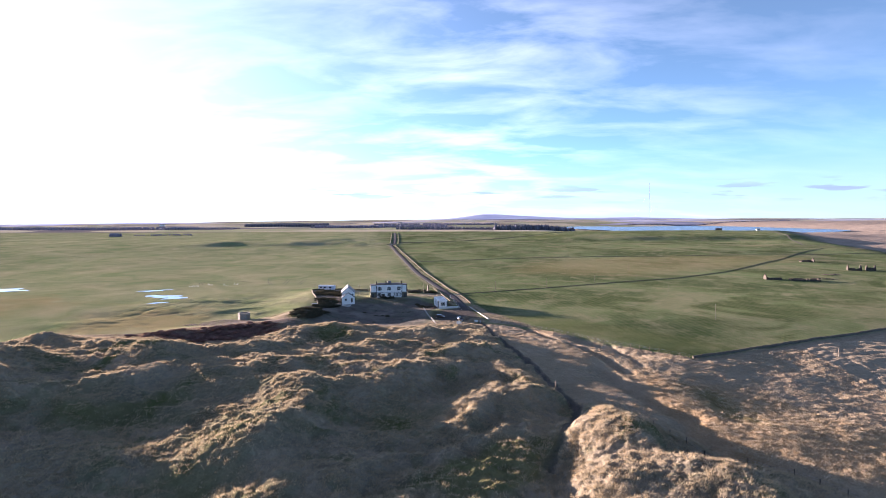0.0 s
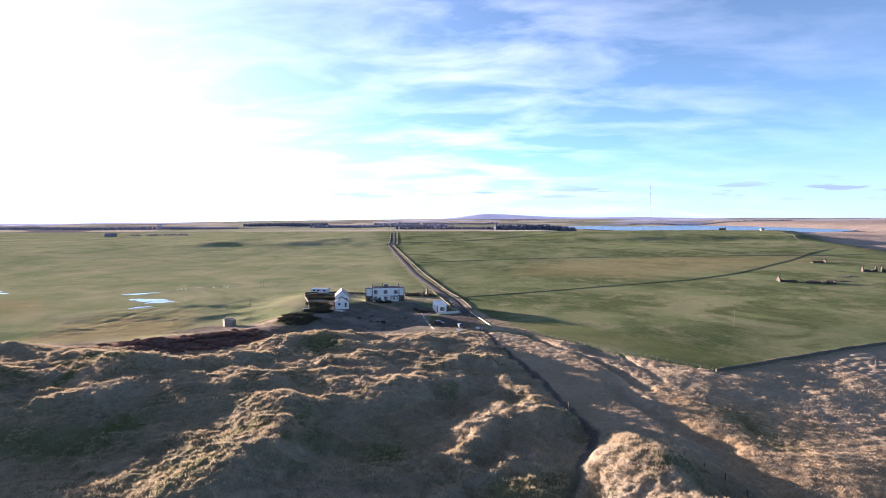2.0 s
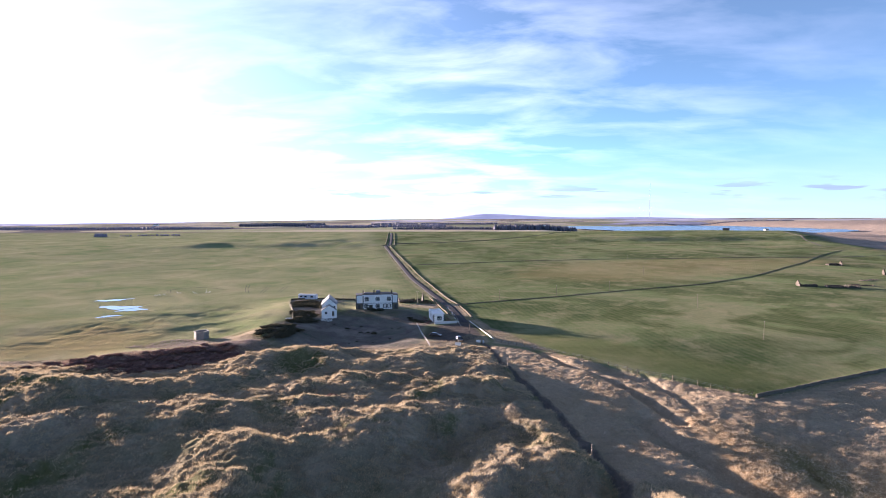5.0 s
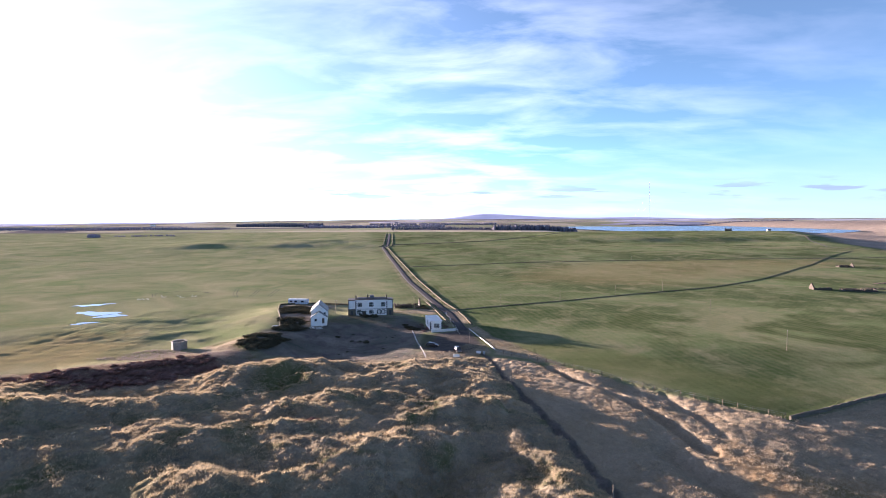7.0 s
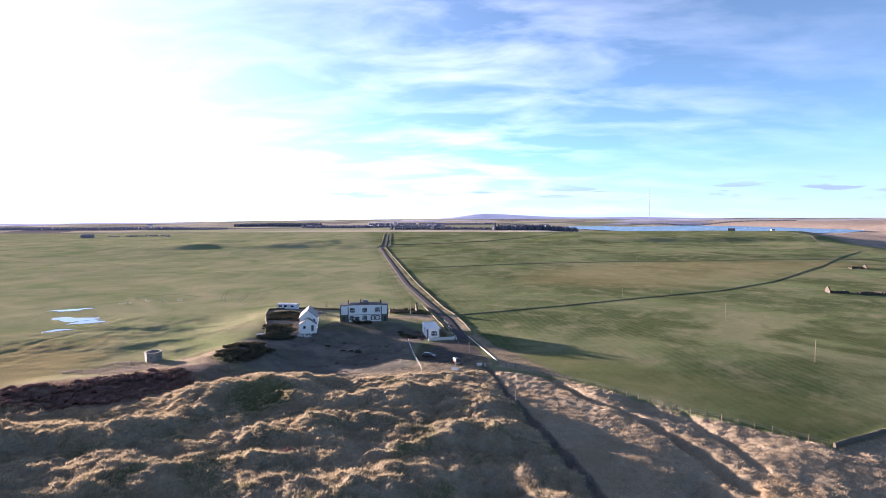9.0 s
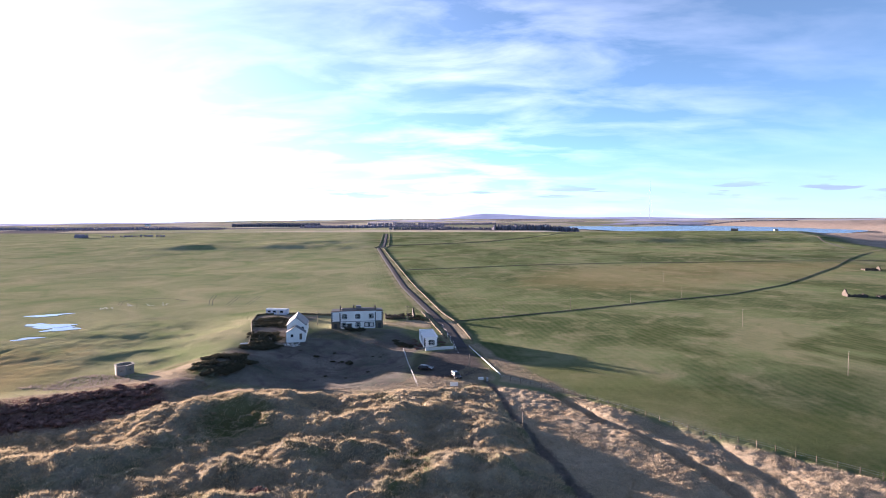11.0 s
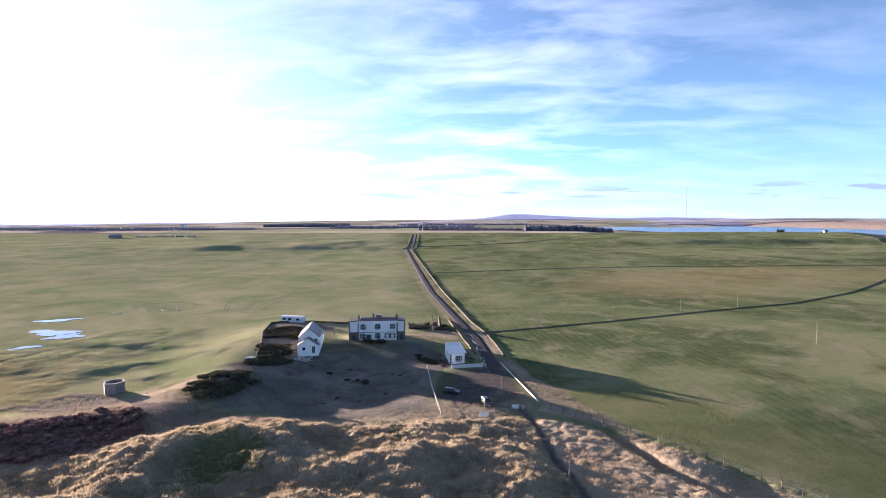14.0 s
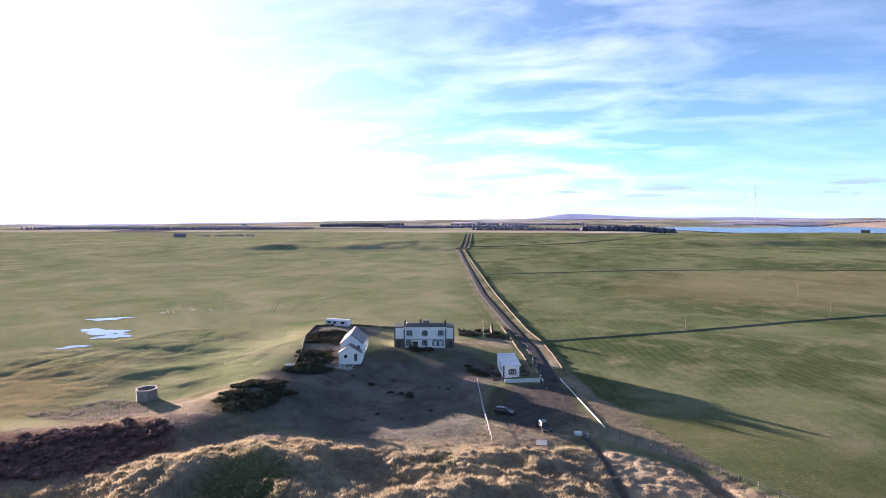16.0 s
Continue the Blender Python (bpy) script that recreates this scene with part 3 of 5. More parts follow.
    z = z + tuft * ((0.6 - 0.3 * soft) * np.abs(lattice(x / 2.3, y / 2.3)) + (0.62 - 0.4 * soft) * tussocks(x, y, 1.5) + (0.55 - 0.35 * soft) * tussocks(x + 40, y, 3.7))
    # sunken path and the two grooves right of it
    p, _ = off_line(x, y, PATH_LINE)
    z = z - 0.34 * np.exp(-(p / 1.4) ** 2)
    for line, deep, wide in GROOVES:
        g, _ = off_line(x, y, line)
        z = z - r * deep * np.exp(-(g / wide) ** 2)
    return z


POND_Z = -0.5
PONDS = [(-182, 32, 7.5, 3.0, 30), (-164, 9, 10, 4.4, -8), (-154, 3, 5.5, 4.4, 25), (-154, -14, 4.5, 1.9, 40), (-285, 30, 22, 8, 20)]
SWELLS = [(-106, -34, -93, -13, 0.3, 4, 9), (-91, -44, -73, -37, 0.5, 4, 8), (-122, -9, -112, 8, 0.25, 4, 8), (-86, -18, -84, -7, 0.3, 4, 8),
          (-148, -52, -143, -18, -0.14, 1.8, 1.8)]
GROOVES = [([(14, -58), (21.7, -63.3), (31.6, -87.5), (38.3, -95.6), (44.6, -114), (47.8, -129)], 2.0, 1.3), ([(50, -86), (53, -105), (53.3, -122.5)], 0.8, 1.0),
           ([(43.3, -90), (55, -108)], 1.5, 5.0), ([(39.9, -129), (44.4, -145), (46.7, -156), (51.4, -161.5)], 1.7, 2.8), ([(48.5, -166.8), (50.5, -175.4)], 1.9, 3.0),
           ([(48.6, -177), (55.4, -184), (63.2, -194), (74, -206)], 1.3, 1.3), ([(62.9, -146.8), (62.5, -155.4)], 1.4, 0.9), ([(39.5, -187), (47.5, -185.5)], 3.4, 4.2),
           ([(74, -113.5), (101, -100), (165, -71)], 0.7, 1.6)]

def stretch(start, end, first, grow):
    """Steps that widen from start to end."""
    out, v, s, sign = [], start, first, 1 if end > start else -1
    while (end - v) * sign > 0:
        s *= grow
        v += s * sign
        out.append(v)
    return out


def make_ground():
    xs = np.array(stretch(-175, -6000, 0.55, 1.045)[::-1] + list(np.arange(-175, 115, 0.5)) + stretch(115, 5200, 0.55, 1.045))
    ys = np.array(stretch(-212, -1500, 0.5, 1.15)[::-1] + list(np.arange(-212, -58, 0.42)) + list(np.arange(-58, 60, 1.0)) + stretch(60, 4560, 1.0, 1.03))
    gx, gy = np.meshgrid(xs, ys)
    gz = land(gx, gy)
    nx, ny = len(xs), len(ys)
    idx = np.arange(nx * ny).reshape(ny, nx)
    quads = np.stack([idx[:-1, :-1], idx[:-1, 1:], idx[1:, 1:], idx[1:, :-1]], -1).reshape(-1, 4)
    me = fast_mesh("ground", np.stack([gx, gy, gz], -1).reshape(-1, 3), quads, M_ground)
    d = inside(gx, gy, DUNES, 3)
    wob = fbm(gx, gy, 9, 3) * 8
    path, _ = off_line(gx, gy, PATH_LINE)
    low = d * mossy(gx, gy)
    zones = {
        "dry": np.clip(d + sum(inside(gx + wob * 0.25, gy + wob * 0.25, o, 1.2) for o in DRY_EXTRA + [[(-86, -57), (-76, -63), (-69, -59), (-73, -46), (-80, -48)]]) + 0.6 * (1 - step(np.abs(off_line(gx, gy, ROAD)[0] - 3.6) + wob * 0.1, 0.6, 1.8)), 0, 1),
        "rough": inside(gx, gy, ROUGH, 1.5) * (1 - inside(gx + wob * 0.3, gy + wob * 0.3, DRY_EXTRA[5], 2)),
        "lawn": np.clip(inside(gx + wob * 0.3, gy + wob * 0.3, LAWN, 3) + inside(gx, gy, GARDEN, 1.5), 0, 1),
        "heath": inside(gx + wob * 0.5, gy + wob * 0.4, HEATH, 2.5),
        "bare": np.clip(0.8 * (1 - step(path + wob * 0.1, 0.5, 1.3)) + inside(gx + wob * 0.3, gy, YARD, 1.5) * 0.9, 0, 1),
        "tan": inside(gx + wob * 3, gy + wob * 2, [(40, 130), (120, 110), (330, 230), (330, 272), (160, 262), (60, 200)], 22) * 0.5 + inside(gx + wob * 3, gy + wob * 2, [(-330, -60), (-300, 30), (-200, -8), (-130, -28), (-98, -60), (-110, -78), (-260, -98)], 12) * np.clip(0.45 + 1.3 * fbm(gx, gy, 45, 3), 0, 0.8),
        "far": step(gy, 850, 1000),
        "pale": (1 - step(gx + wob + 0.19 * gy, -30, -4)) * 0.75,
        "moor": step(gx + wob * 2 - np.interp(gy, [200, 300, 538, 765, 1000, 1400], [400, 440, 500, 590, 760, 900]), 5, 50) * step(gy, 180, 330) * (1 - step(gy, 2100, 2600)),
        "moss": np.clip(low + inside(gx + wob * 0.4, gy + wob * 0.4, [(-54, -92), (-46, -102), (-38, -98), (-40, -88), (-50, -85)], 2) + inside(gx + wob * .5, gy + wob * .5, [(-12, -200), (8, -200), (20, -176), (10, -178), (0, -186)], 3) + inside(gx + wob * .4, gy + wob * .4, [(61, -130), (66, -150), (70, -166), (60, -160), (58, -148)], 3) * 0.7 + 0.6 * inside(gx + wob * .6, gy + wob * .6, [(12, -48), (18, -57), (40, -79), (72, -106), (98, -96), (66, -66), (36, -44)], 7) + 0.5 * inside(gx + wob * .4, gy + wob * .4, [(-52, -2), (-28, -2), (-25, -10), (-44, -15), (-54, -14)], 2) + 0.5 * inside(gx + wob * .2, gy, [(-13.5, -30), (-8, -30), (-9, -50), (-12, -50)], 1), 0, 1) * 0.8,
        "rust": inside(gx + wob * 0.9, gy + wob * 1.2, [(46, -126), (62, -134), (80, -150), (96, -165), (90, -186), (66, -194), (53, -178), (46, -150)], 6) * 0.8,
    }
    for name, values in zones.items():
        a = me.attributes.new(name, "FLOAT", "POINT")
        a.data.foreach_set("value", np.ascontiguousarray(values, np.float32).ravel())
    ob = new("ground", me)
    tagged(ob, "green pasture, dry marram dunes and far farmland", "ground", kind="structure")


make_ground()


def gz(x, y):
    return float(land(np.array([x]), np.array([y]))[0])


def strip(name, pts, width, lift, material, label, category, gap=2.0, uneven=0.25):
    """A road or track laid along a line on the ground, cambered a little."""
    verts, faces = [], []
    run = []
    for (x0, y0), (x1, y1) in zip(pts, pts[1:]):
        n = max(1, int(math.hypot(x1 - x0, y1 - y0) / gap))
        run += [(x0 + (x1 - x0) * k / n, y0 + (y1 - y0) * k / n) for k in range(n)]
    run.append(pts[-1])
    rows = []
    r = np.array(run, float)
    side = np.gradient(r, axis=0)
    side = np.stack([side[:, 1], -side[:, 0]], -1) / np.linalg.norm(side, axis=1)[:, None] * width[0] / 2
    grade = np.max([land(*(r + side * f).T) for f in (-1, 0, 1)], axis=0)
    for k, (x, y) in enumerate(run):
        a, b = run[max(k - 1, 0)], run[min(k + 1, len(run) - 1)]
        t = Vector((b[0] - a[0], b[1] - a[1])).normalized()
        w = width[0] + (width[1] - width[0]) * k / (len(run) - 1) + random.uniform(-uneven, uneven)
        z = float(grade[k])
        row = []
        for s, dz in ((-0.56, -0.5), (-0.5, 0.0), (-0.2, 0.05), (0.2, 0.05), (0.5, 0.0), (0.56, -0.5)):
            row.append(len(verts))
            verts.append((x + t.y * w * s, y - t.x * w * s, z + lift + dz))
        rows.append(row)
    for p, q in zip(rows, rows[1:]):
        for j in range(len(p) - 1):
            faces.append((p[j], p[j + 1], q[j + 1], q[j]))
    ob = obj(name, verts, faces, material, True)
    return tagged(ob, label, category, kind="structure")


ROAD_UP = [(-92, 430), (-90, 455), (-108, 610), (-131, 800)]
strip("road", ROAD, (3.9, 4.3), 0.05, M_tarmac, "narrow worn grey tarmac farm road", "road")
strip("far_road", ROAD_UP, (5.0, 5.0), 0.05, M_tarmac, "narrow tarmac road climbing between stone walls", "road", 6.0)


M_rut = surface("churned_wet_turf", (0.045, 0.05, 0.028), (0.025, 0.028, 0.018), 1.5, 0.9, 0.5)
for bend in ([(-168, 60), (-173, 69), (-172, 76), (-161, 82), (-150, 79), (-141, 73)], [(-122, 59), (-129, 75), (-135, 93)], [(-114, 59), (-117, 74), (-121, 92)], [(-105, 62), (-107, 76), (-109, 90)]):
    for off in (0.0, 2.0):
        strip("wheel_rut", [(x + off, y - 0.4 * off) for x, y in bend], (0.34, 0.34), -0.02, M_rut, "dark wheel rut pressed into wet pasture", "track", 2.5, 0.1)


# ---- water ----
def pond(name, x, y, rx, ry, turn, label):
    n, z = 40, gz(x, y) + 0.05 + 0.006 * (x % 5)
    verts = []
    for k in range(n):
        a = 2 * math.pi * k / n
        r = 1 + 0.22 * math.sin(3 * a + x) + 0.14 * math.sin(5 * a + y) + 0.10 * math.sin(9 * a)
        u, v = rx * r * math.cos(a), ry * r * math.sin(a)
        c, s = math.cos(radians(turn)), math.sin(radians(turn))
        verts.append((x + u * c - v * s, y + u * s + v * c, z))
    verts.append((x, y, z))
    ob = obj(name, verts, [(k, (k + 1) % n, n) for k in range(n)], M_pond)
    tagged(ob, label, "water", kind="structure")


for x, y, rx, ry, turn in PONDS:
    pond("water", x, y, rx, ry, turn, "shallow flood pool lying in wet pasture")


def loch():
    verts, n = [], 60
    for k in range(n):
        a = 2 * math.pi * k / n
        r = 1 + 0.05 * math.sin(3 * a) + 0.03 * math.sin(7 * a)
        verts.append((745 + 400 * r * math.cos(a), 1560 + 560 * r * math.sin(a), 5.0))
    verts.append((745, 1560, 5.0))
    ob = obj("water", verts, [(k, (k + 1) % n, n) for k in range(n)], M_loch)
    tagged(ob, "calm blue loch behind a green brow", "water", kind="structure")


loch()
strip("far_track", [(560, 700), (500, 560), (431, 412), (437, 380), (470, 340)], (2.4, 2.4), 0.05, M_stone, "pale farm track across a green slope", "road", 8.0)


# ---- buildings ----
def pierced(bm, x0, x1, z0, z1, y0, y1, openings):
    """A wall along x with openings (x0, x1, z0, z1) right through it."""
    xs = sorted({x0, x1, *(v for o in openings for v in o[:2])})
    zs = sorted({z0, z1, *(v for o in openings for v in o[2:])})
    for a, b in zip(xs, xs[1:]):
        lo = None
        for c, d in zip(zs, zs[1:]):
            hole = any(o[0] <= (a + b) / 2 <= o[1] and o[2] <= (c + d) / 2 <= o[3] for o in openings)
            if hole:
                if lo is not None:
                    box(bm, a, b, y0, y1, lo, c)
                lo = None
            elif lo is None:
                lo = c
        if lo is not None:
            box(bm, a, b, y0, y1, lo, z1)


def quoins(parent, x, side, y, z0, z1, size=0.42, proud=0.035, name="quoin", label="black painted corner block"):
    """Corner blocks, long and short in turn, on the face at y; side: towards +x or -x."""
    z, k = z0, 0
    while z < z1 - 0.1:
        w = size * (1.35 if k % 2 else 0.8)
        a, b = sorted((x, x + side * w))
        part(name, built(box, a, b, y - proud, y + 0.02, z + 0.02, min(z + size, z1) - 0.02), M_dark, parent, label)
        z, k = z + size, k + 1


def window(parent, x, z, w, h, y, blocks=True, blind=False):
    """A sash window in a wall whose face is at y."""
    bm = bmesh.new()
    for a, b, c, d in ((x - w / 2, x - w / 2 + 0.08, z, z + h), (x + w / 2 - 0.08, x + w / 2, z, z + h), (x - w / 2, x + w / 2, z, z + 0.08),
                       (x - w / 2, x + w / 2, z + h - 0.08, z + h), (x - w / 2, x + w / 2, z + h / 2 - 0.04, z + h / 2 + 0.04), (x - 0.025, x + 0.025, z, z + h)):
        box(bm, a, b, y + 0.12, y + 0.2, c, d)
    frame_ob = part("window", bm, M_board, parent, "white sash window with dark glass")
    part("pane", built(box, x - w / 2, x + w / 2, y + 0.2, y + 0.24, z, z + h), M_plaster if blind else M_glass, frame_ob)
    part("sill", built(box, x - w / 2 - 0.12, x + w / 2 + 0.12, y - 0.1, y + 0.12, z - 0.14, z, 0.02), M_dark, frame_ob)
    if blocks:
        for s in (-1, 1):
            zz, k = z - 0.1, 0
            while zz < z + h + 0.1:
                ww = 0.52 if k % 2 else 0.3
                a, b = sorted((x + s * w / 2, x + s * (w / 2 + ww)))
                part("jamb_block", built(box, a, b, y - 0.03, y + 0.02, zz, min(zz + 0.36, z + h + 0.15) - 0.02), M_dark, frame_ob, "black painted window jamb")
                zz, k = zz + 0.36, k + 1
        part("lintel", built(box, x - w / 2 - 0.2, x + w / 2 + 0.2, y - 0.045, y + 0.02, z + h, z + h + 0.26), M_dark, frame_ob)
    return frame_ob


def chimney(parent, x, y, z0, h, w, d):
    bm = bmesh.new()
    box(bm, x - w / 2, x + w / 2, y - d / 2, y + d / 2, z0, z0 + h)
    box(bm, x - w / 2 - 0.08, x + w / 2 + 0.08, y - d / 2 - 0.08, y + d / 2 + 0.08, z0 + h, z0 + h + 0.16)
    c = part("chimney", bm, M_stone, parent, "weathered stone chimney stack")
    for k in (-1, 1):
        part("pot", built(rod, (x, y + k * d * 0.25, z0 + h + 0.16), (x, y + k * d * 0.25, z0 + h + 0.5), 0.13, 0.11), M_stone, c)


M_ruin_brown = surface("red_brown_stone", (0.17, 0.115, 0.10), (0.09, 0.065, 0.06), 2.0, 0.9, 0.5)


def main_house():
    h = thing("house", pose(-47.5, 0, -0.05, 0, 0, 10), "white two-storey house with black quoins and dark hipped roof", "house")
    top, b = 6.75, -0.7
    ox, oz = 1.05, 1.5
    ups = [(5.0, 4.15), (9.95, 4.15), (15.1, 4.15)]
    downs = [(4.75, 0.95), (9.95, 0.95)]
    blind = [(13.3, 0.95), (15.1, 0.95)]
    holes = [(x - ox / 2, x + ox / 2, z, z + oz) for x, z in ups + downs + blind] + [(6.3, 7.35, 0.05, 2.3)]
    bm = built(pierced, 3.1, 16.9, b, top, 0.0, 0.45, holes)
    box(bm, 3.1, 3.55, 0.45, 9.0, b, top)
    box(bm, 16.45, 16.9, 0.45, 9.0, b, top)
    box(bm, 3.55, 16.45, 8.55, 9.0, b, top)
    part("wall", bm, M_white, h, "limewashed front wall")
    for x0, x1 in ((0.0, 3.09), (16.91, 19.5)):
        bm = built(pierced, x0, x1, 3.0, top - 0.1, 0.5, 0.9, [])
        for a in (x0, x1 - 0.4):
            box(bm, a, a + 0.4, 0.9, 8.0, b, top - 0.1)
        box(bm, x0 + 0.4, x1 - 0.4, 7.6, 8.0, b, top - 0.1)
        part("wing", bm, M_white, h, "limewashed side wing")
        mid = (x0 + x1) / 2
        bm = built(pierced, x0, x1, b, 2.99, 0.48, 0.9, [(mid - 0.5, mid + 0.5, 0.05, 2.2)])
        part("porch_base", bm, M_stone, h, "bare grey stone lower wall")
        part("door", built(box, mid - 0.5, mid + 0.5, 0.62, 0.7, 0.0, 2.2), M_dark, h)
        part("wing_roof", built(box, x0 + 0.02, x1 - 0.02, 0.82, 7.9, top - 0.1, top + 0.06), M_darkslate, h)
        part("wing_coping", built(box, x0, x1, 0.48, 0.8, top - 0.1, top + 0.3, 0.02), M_ruin_brown, h)
        quoins(h, x0 if x0 < 1 else x1, 1 if x0 < 1 else -1, 0.5, 3.0, top - 0.2)
    d = part("door", built(box, 6.3, 7.35, 0.2, 0.28, 0.0, 2.3), M_darkwood, h, "dark front door")
    for x, side in ((6.3, -1), (7.35, 1)):
        quoins(d, x, side, 0.0, 0.0, 2.4, 0.36, name="jamb_block", label="black painted door jamb")
    for x, z in ups + downs:
        window(h, x, z, ox, oz, 0.0)
    for x, z in blind:
        window(h, x, z, ox, oz, 0.0, True, True)
    for x, side in ((3.1, 1), (16.9, -1)):
        quoins(h, x, side, 0.0, 0.0, top - 0.25)
    bm = built(box, 3.05, 16.95, -0.06, 0.0, 2.95, 3.15)
    box(bm, 0.0, 3.08, 0.44, 0.5, 2.95, 3.12)
    box(bm, 16.92, 19.5, 0.44, 0.5, 2.95, 3.12)
    part("string_course", bm, M_slate, h)
    bm = built(box, 2.98, 17.02, -0.12, 0.5, top, top + 0.22, 0.03)
    part("cornice", bm, M_white, h)
    bm = bmesh.new()
    vs = [bm.verts.new(v) for v in ((3.2, 0.45, 6.7), (16.8, 0.45, 6.7), (16.8, 8.9, 6.7), (3.2, 8.9, 6.7), (4.0, 4.0, 7.5), (16.0, 4.0, 7.5), (16.0, 5.4, 7.5), (4.0, 5.4, 7.5))]
    for f in ((0, 1, 5, 4), (1, 2, 6, 5), (2, 3, 7, 6), (3, 0, 4, 7), (4, 5, 6, 7), (3, 2, 1, 0)):
        bm.faces.new([vs[k] for k in f])
    part("parapet_coping", built(box, 3.0, 17.0, 0.0, 0.3, top + 0.22, top + 0.55, 0.02), M_ruin_brown, h, "reddish-brown stone coping")
    r = part("roof", bm, M_darkslate, h, "low dark slate roof")
    bm = built(box, 9.3, 11.2, 3.4, 5.6, 7.2, 8.5, 0.03)
    part("roof_hatch", bm, M_slate, r)
    chimney(h, 3.4, 3.6, 6.6, 1.7, 0.55, 1.2)
    chimney(h, 16.6, 3.6, 6.6, 1.7, 0.55, 1.2)
    chimney(h, 8.4, 4.6, 7.0, 1.4, 0.55, 0.8)
    part("downpipe", built(rod, (12.1, -0.06, 0.0), (12.1, -0.06, 7.2), 0.05), M_white, h)


def gable_block(parent, x0, x1, y0, y1, z0, eave, ridge_z, holes_front, roof_mat, over=0.25):
    mid = (x0 + x1) / 2
    bm = built(pierced, x0, x1, z0, eave, y0, y0 + 0.45, holes_front)
    prism(bm, [(x0, eave), (x1, eave), (mid, ridge_z)], "y", y0, y0 + 0.45)
    prism(bm, [(x0, z0), (x1, z0), (x1, eave), (mid, ridge_z), (x0, eave)], "y", y1 - 0.45, y1)
    box(bm, x0, x0 + 0.45, y0 + 0.45, y1 - 0.45, z0, eave)
    part("wall", bm, M_white, parent, "white painted gable walls")
    for s, xe in ((-1, x0), (1, x1)):
        k = (ridge_z - eave) / (mid - x0)
        xo, zo = xe + s * over, eave - k * over
        bm = built(prism, [(xo, zo + 0.06), (mid, ridge_z + 0.06), (mid, ridge_z + 0.24), (xo, zo + 0.22)], "y", y0 - 0.12, y1 + 0.12)
        part("roof_slope", bm, roof_mat, parent, "grey slate roof slope")


def side_wall(parent, x1, y0, y1, z0, z1, holes):
    """The long wall on the +x side, with windows."""
    bm = bmesh.new()
    ys = sorted({y0, y1, *(v for o in holes for v in o[:2])})
    for a, b in zip(ys, ys[1:]):
        o = [o for o in holes if o[0] <= (a + b) / 2 <= o[1]]
        if o:
            box(bm, x1 - 0.45, x1, a, b, z0, o[0][2])
            box(bm, x1 - 0.45, x1, a, b, o[0][3], z1)
        else:
            box(bm, x1 - 0.45, x1, a, b, z0, z1)
    part("wall", bm, M_white, parent)
    for a, b, c, d in holes:
        w = part("window", built(box, x1 - 0.2, x1 - 0.14, a, b, c, d), M_glass, parent, "dark side window")
        part("frame", built(box, x1 - 0.14, x1 - 0.08, (a + b) / 2 - 0.04, (a + b) / 2 + 0.04, c, d), M_board, w)


def cottage():
    c = thing("cottage", pose(-57.8, -21.6, 1.0, 0, 0, 12.5), "white gabled cottage with grey slate roof and front extension", "house")
    gable_block(c, 0, 6.2, 0, 2.8, -0.9, 2.4, 4.5, [(4.3, 5.2, 0.0, 2.1), (1.4, 2.3, 0.9, 1.9)], M_slate)
    side_wall(c, 6.2, 0.45, 2.8, -0.9, 2.4, [])
    gable_block(c, 0, 6.2, 2.8, 14.2, -0.9, 4.4, 7.1, [(1.9, 2.5, 3.3, 4.2), (4.9, 5.6, 2.7, 3.9)], M_slate)
    side_wall(c, 6.2, 3.25, 13.75, -0.9, 4.4, [(4.2, 5.0, 0.9, 2.1), (6.6, 7.4, 0.9, 2.1), (9.0, 9.9, 0.0, 2.1), (11.4, 12.2, 0.9, 2.1)])
    part("door", built(box, 4.3, 5.2, 0.2, 0.26, 0.0, 2.1), M_darkwood, c, "dark plank door")
    part("window", built(box, 1.4, 2.3, 0.2, 0.26, 0.9, 1.9), M_glass, c)
    part("window", built(box, 1.9, 2.5, 3.0, 3.06, 3.3, 4.2), M_glass, c)
    part("window", built(box, 4.9, 5.6, 3.0, 3.06, 2.7, 3.9), M_glass, c)
    bm = built(box, 2.6, 6.3, 14.2, 20.6, -0.9, 2.6)
    part("rear_wing", bm, M_white, c, "low white rear wing")
    part("rear_roof", built(prism, [(2.4, 2.55), (6.5, 2.55), (4.5, 4.0)], "y", 14.2, 20.8), M_slate, c)
    part("gutter", built(rod, (6.5, 2.8, 4.3), (6.5, 14.2, 4.3), 0.06), M_dark, c)


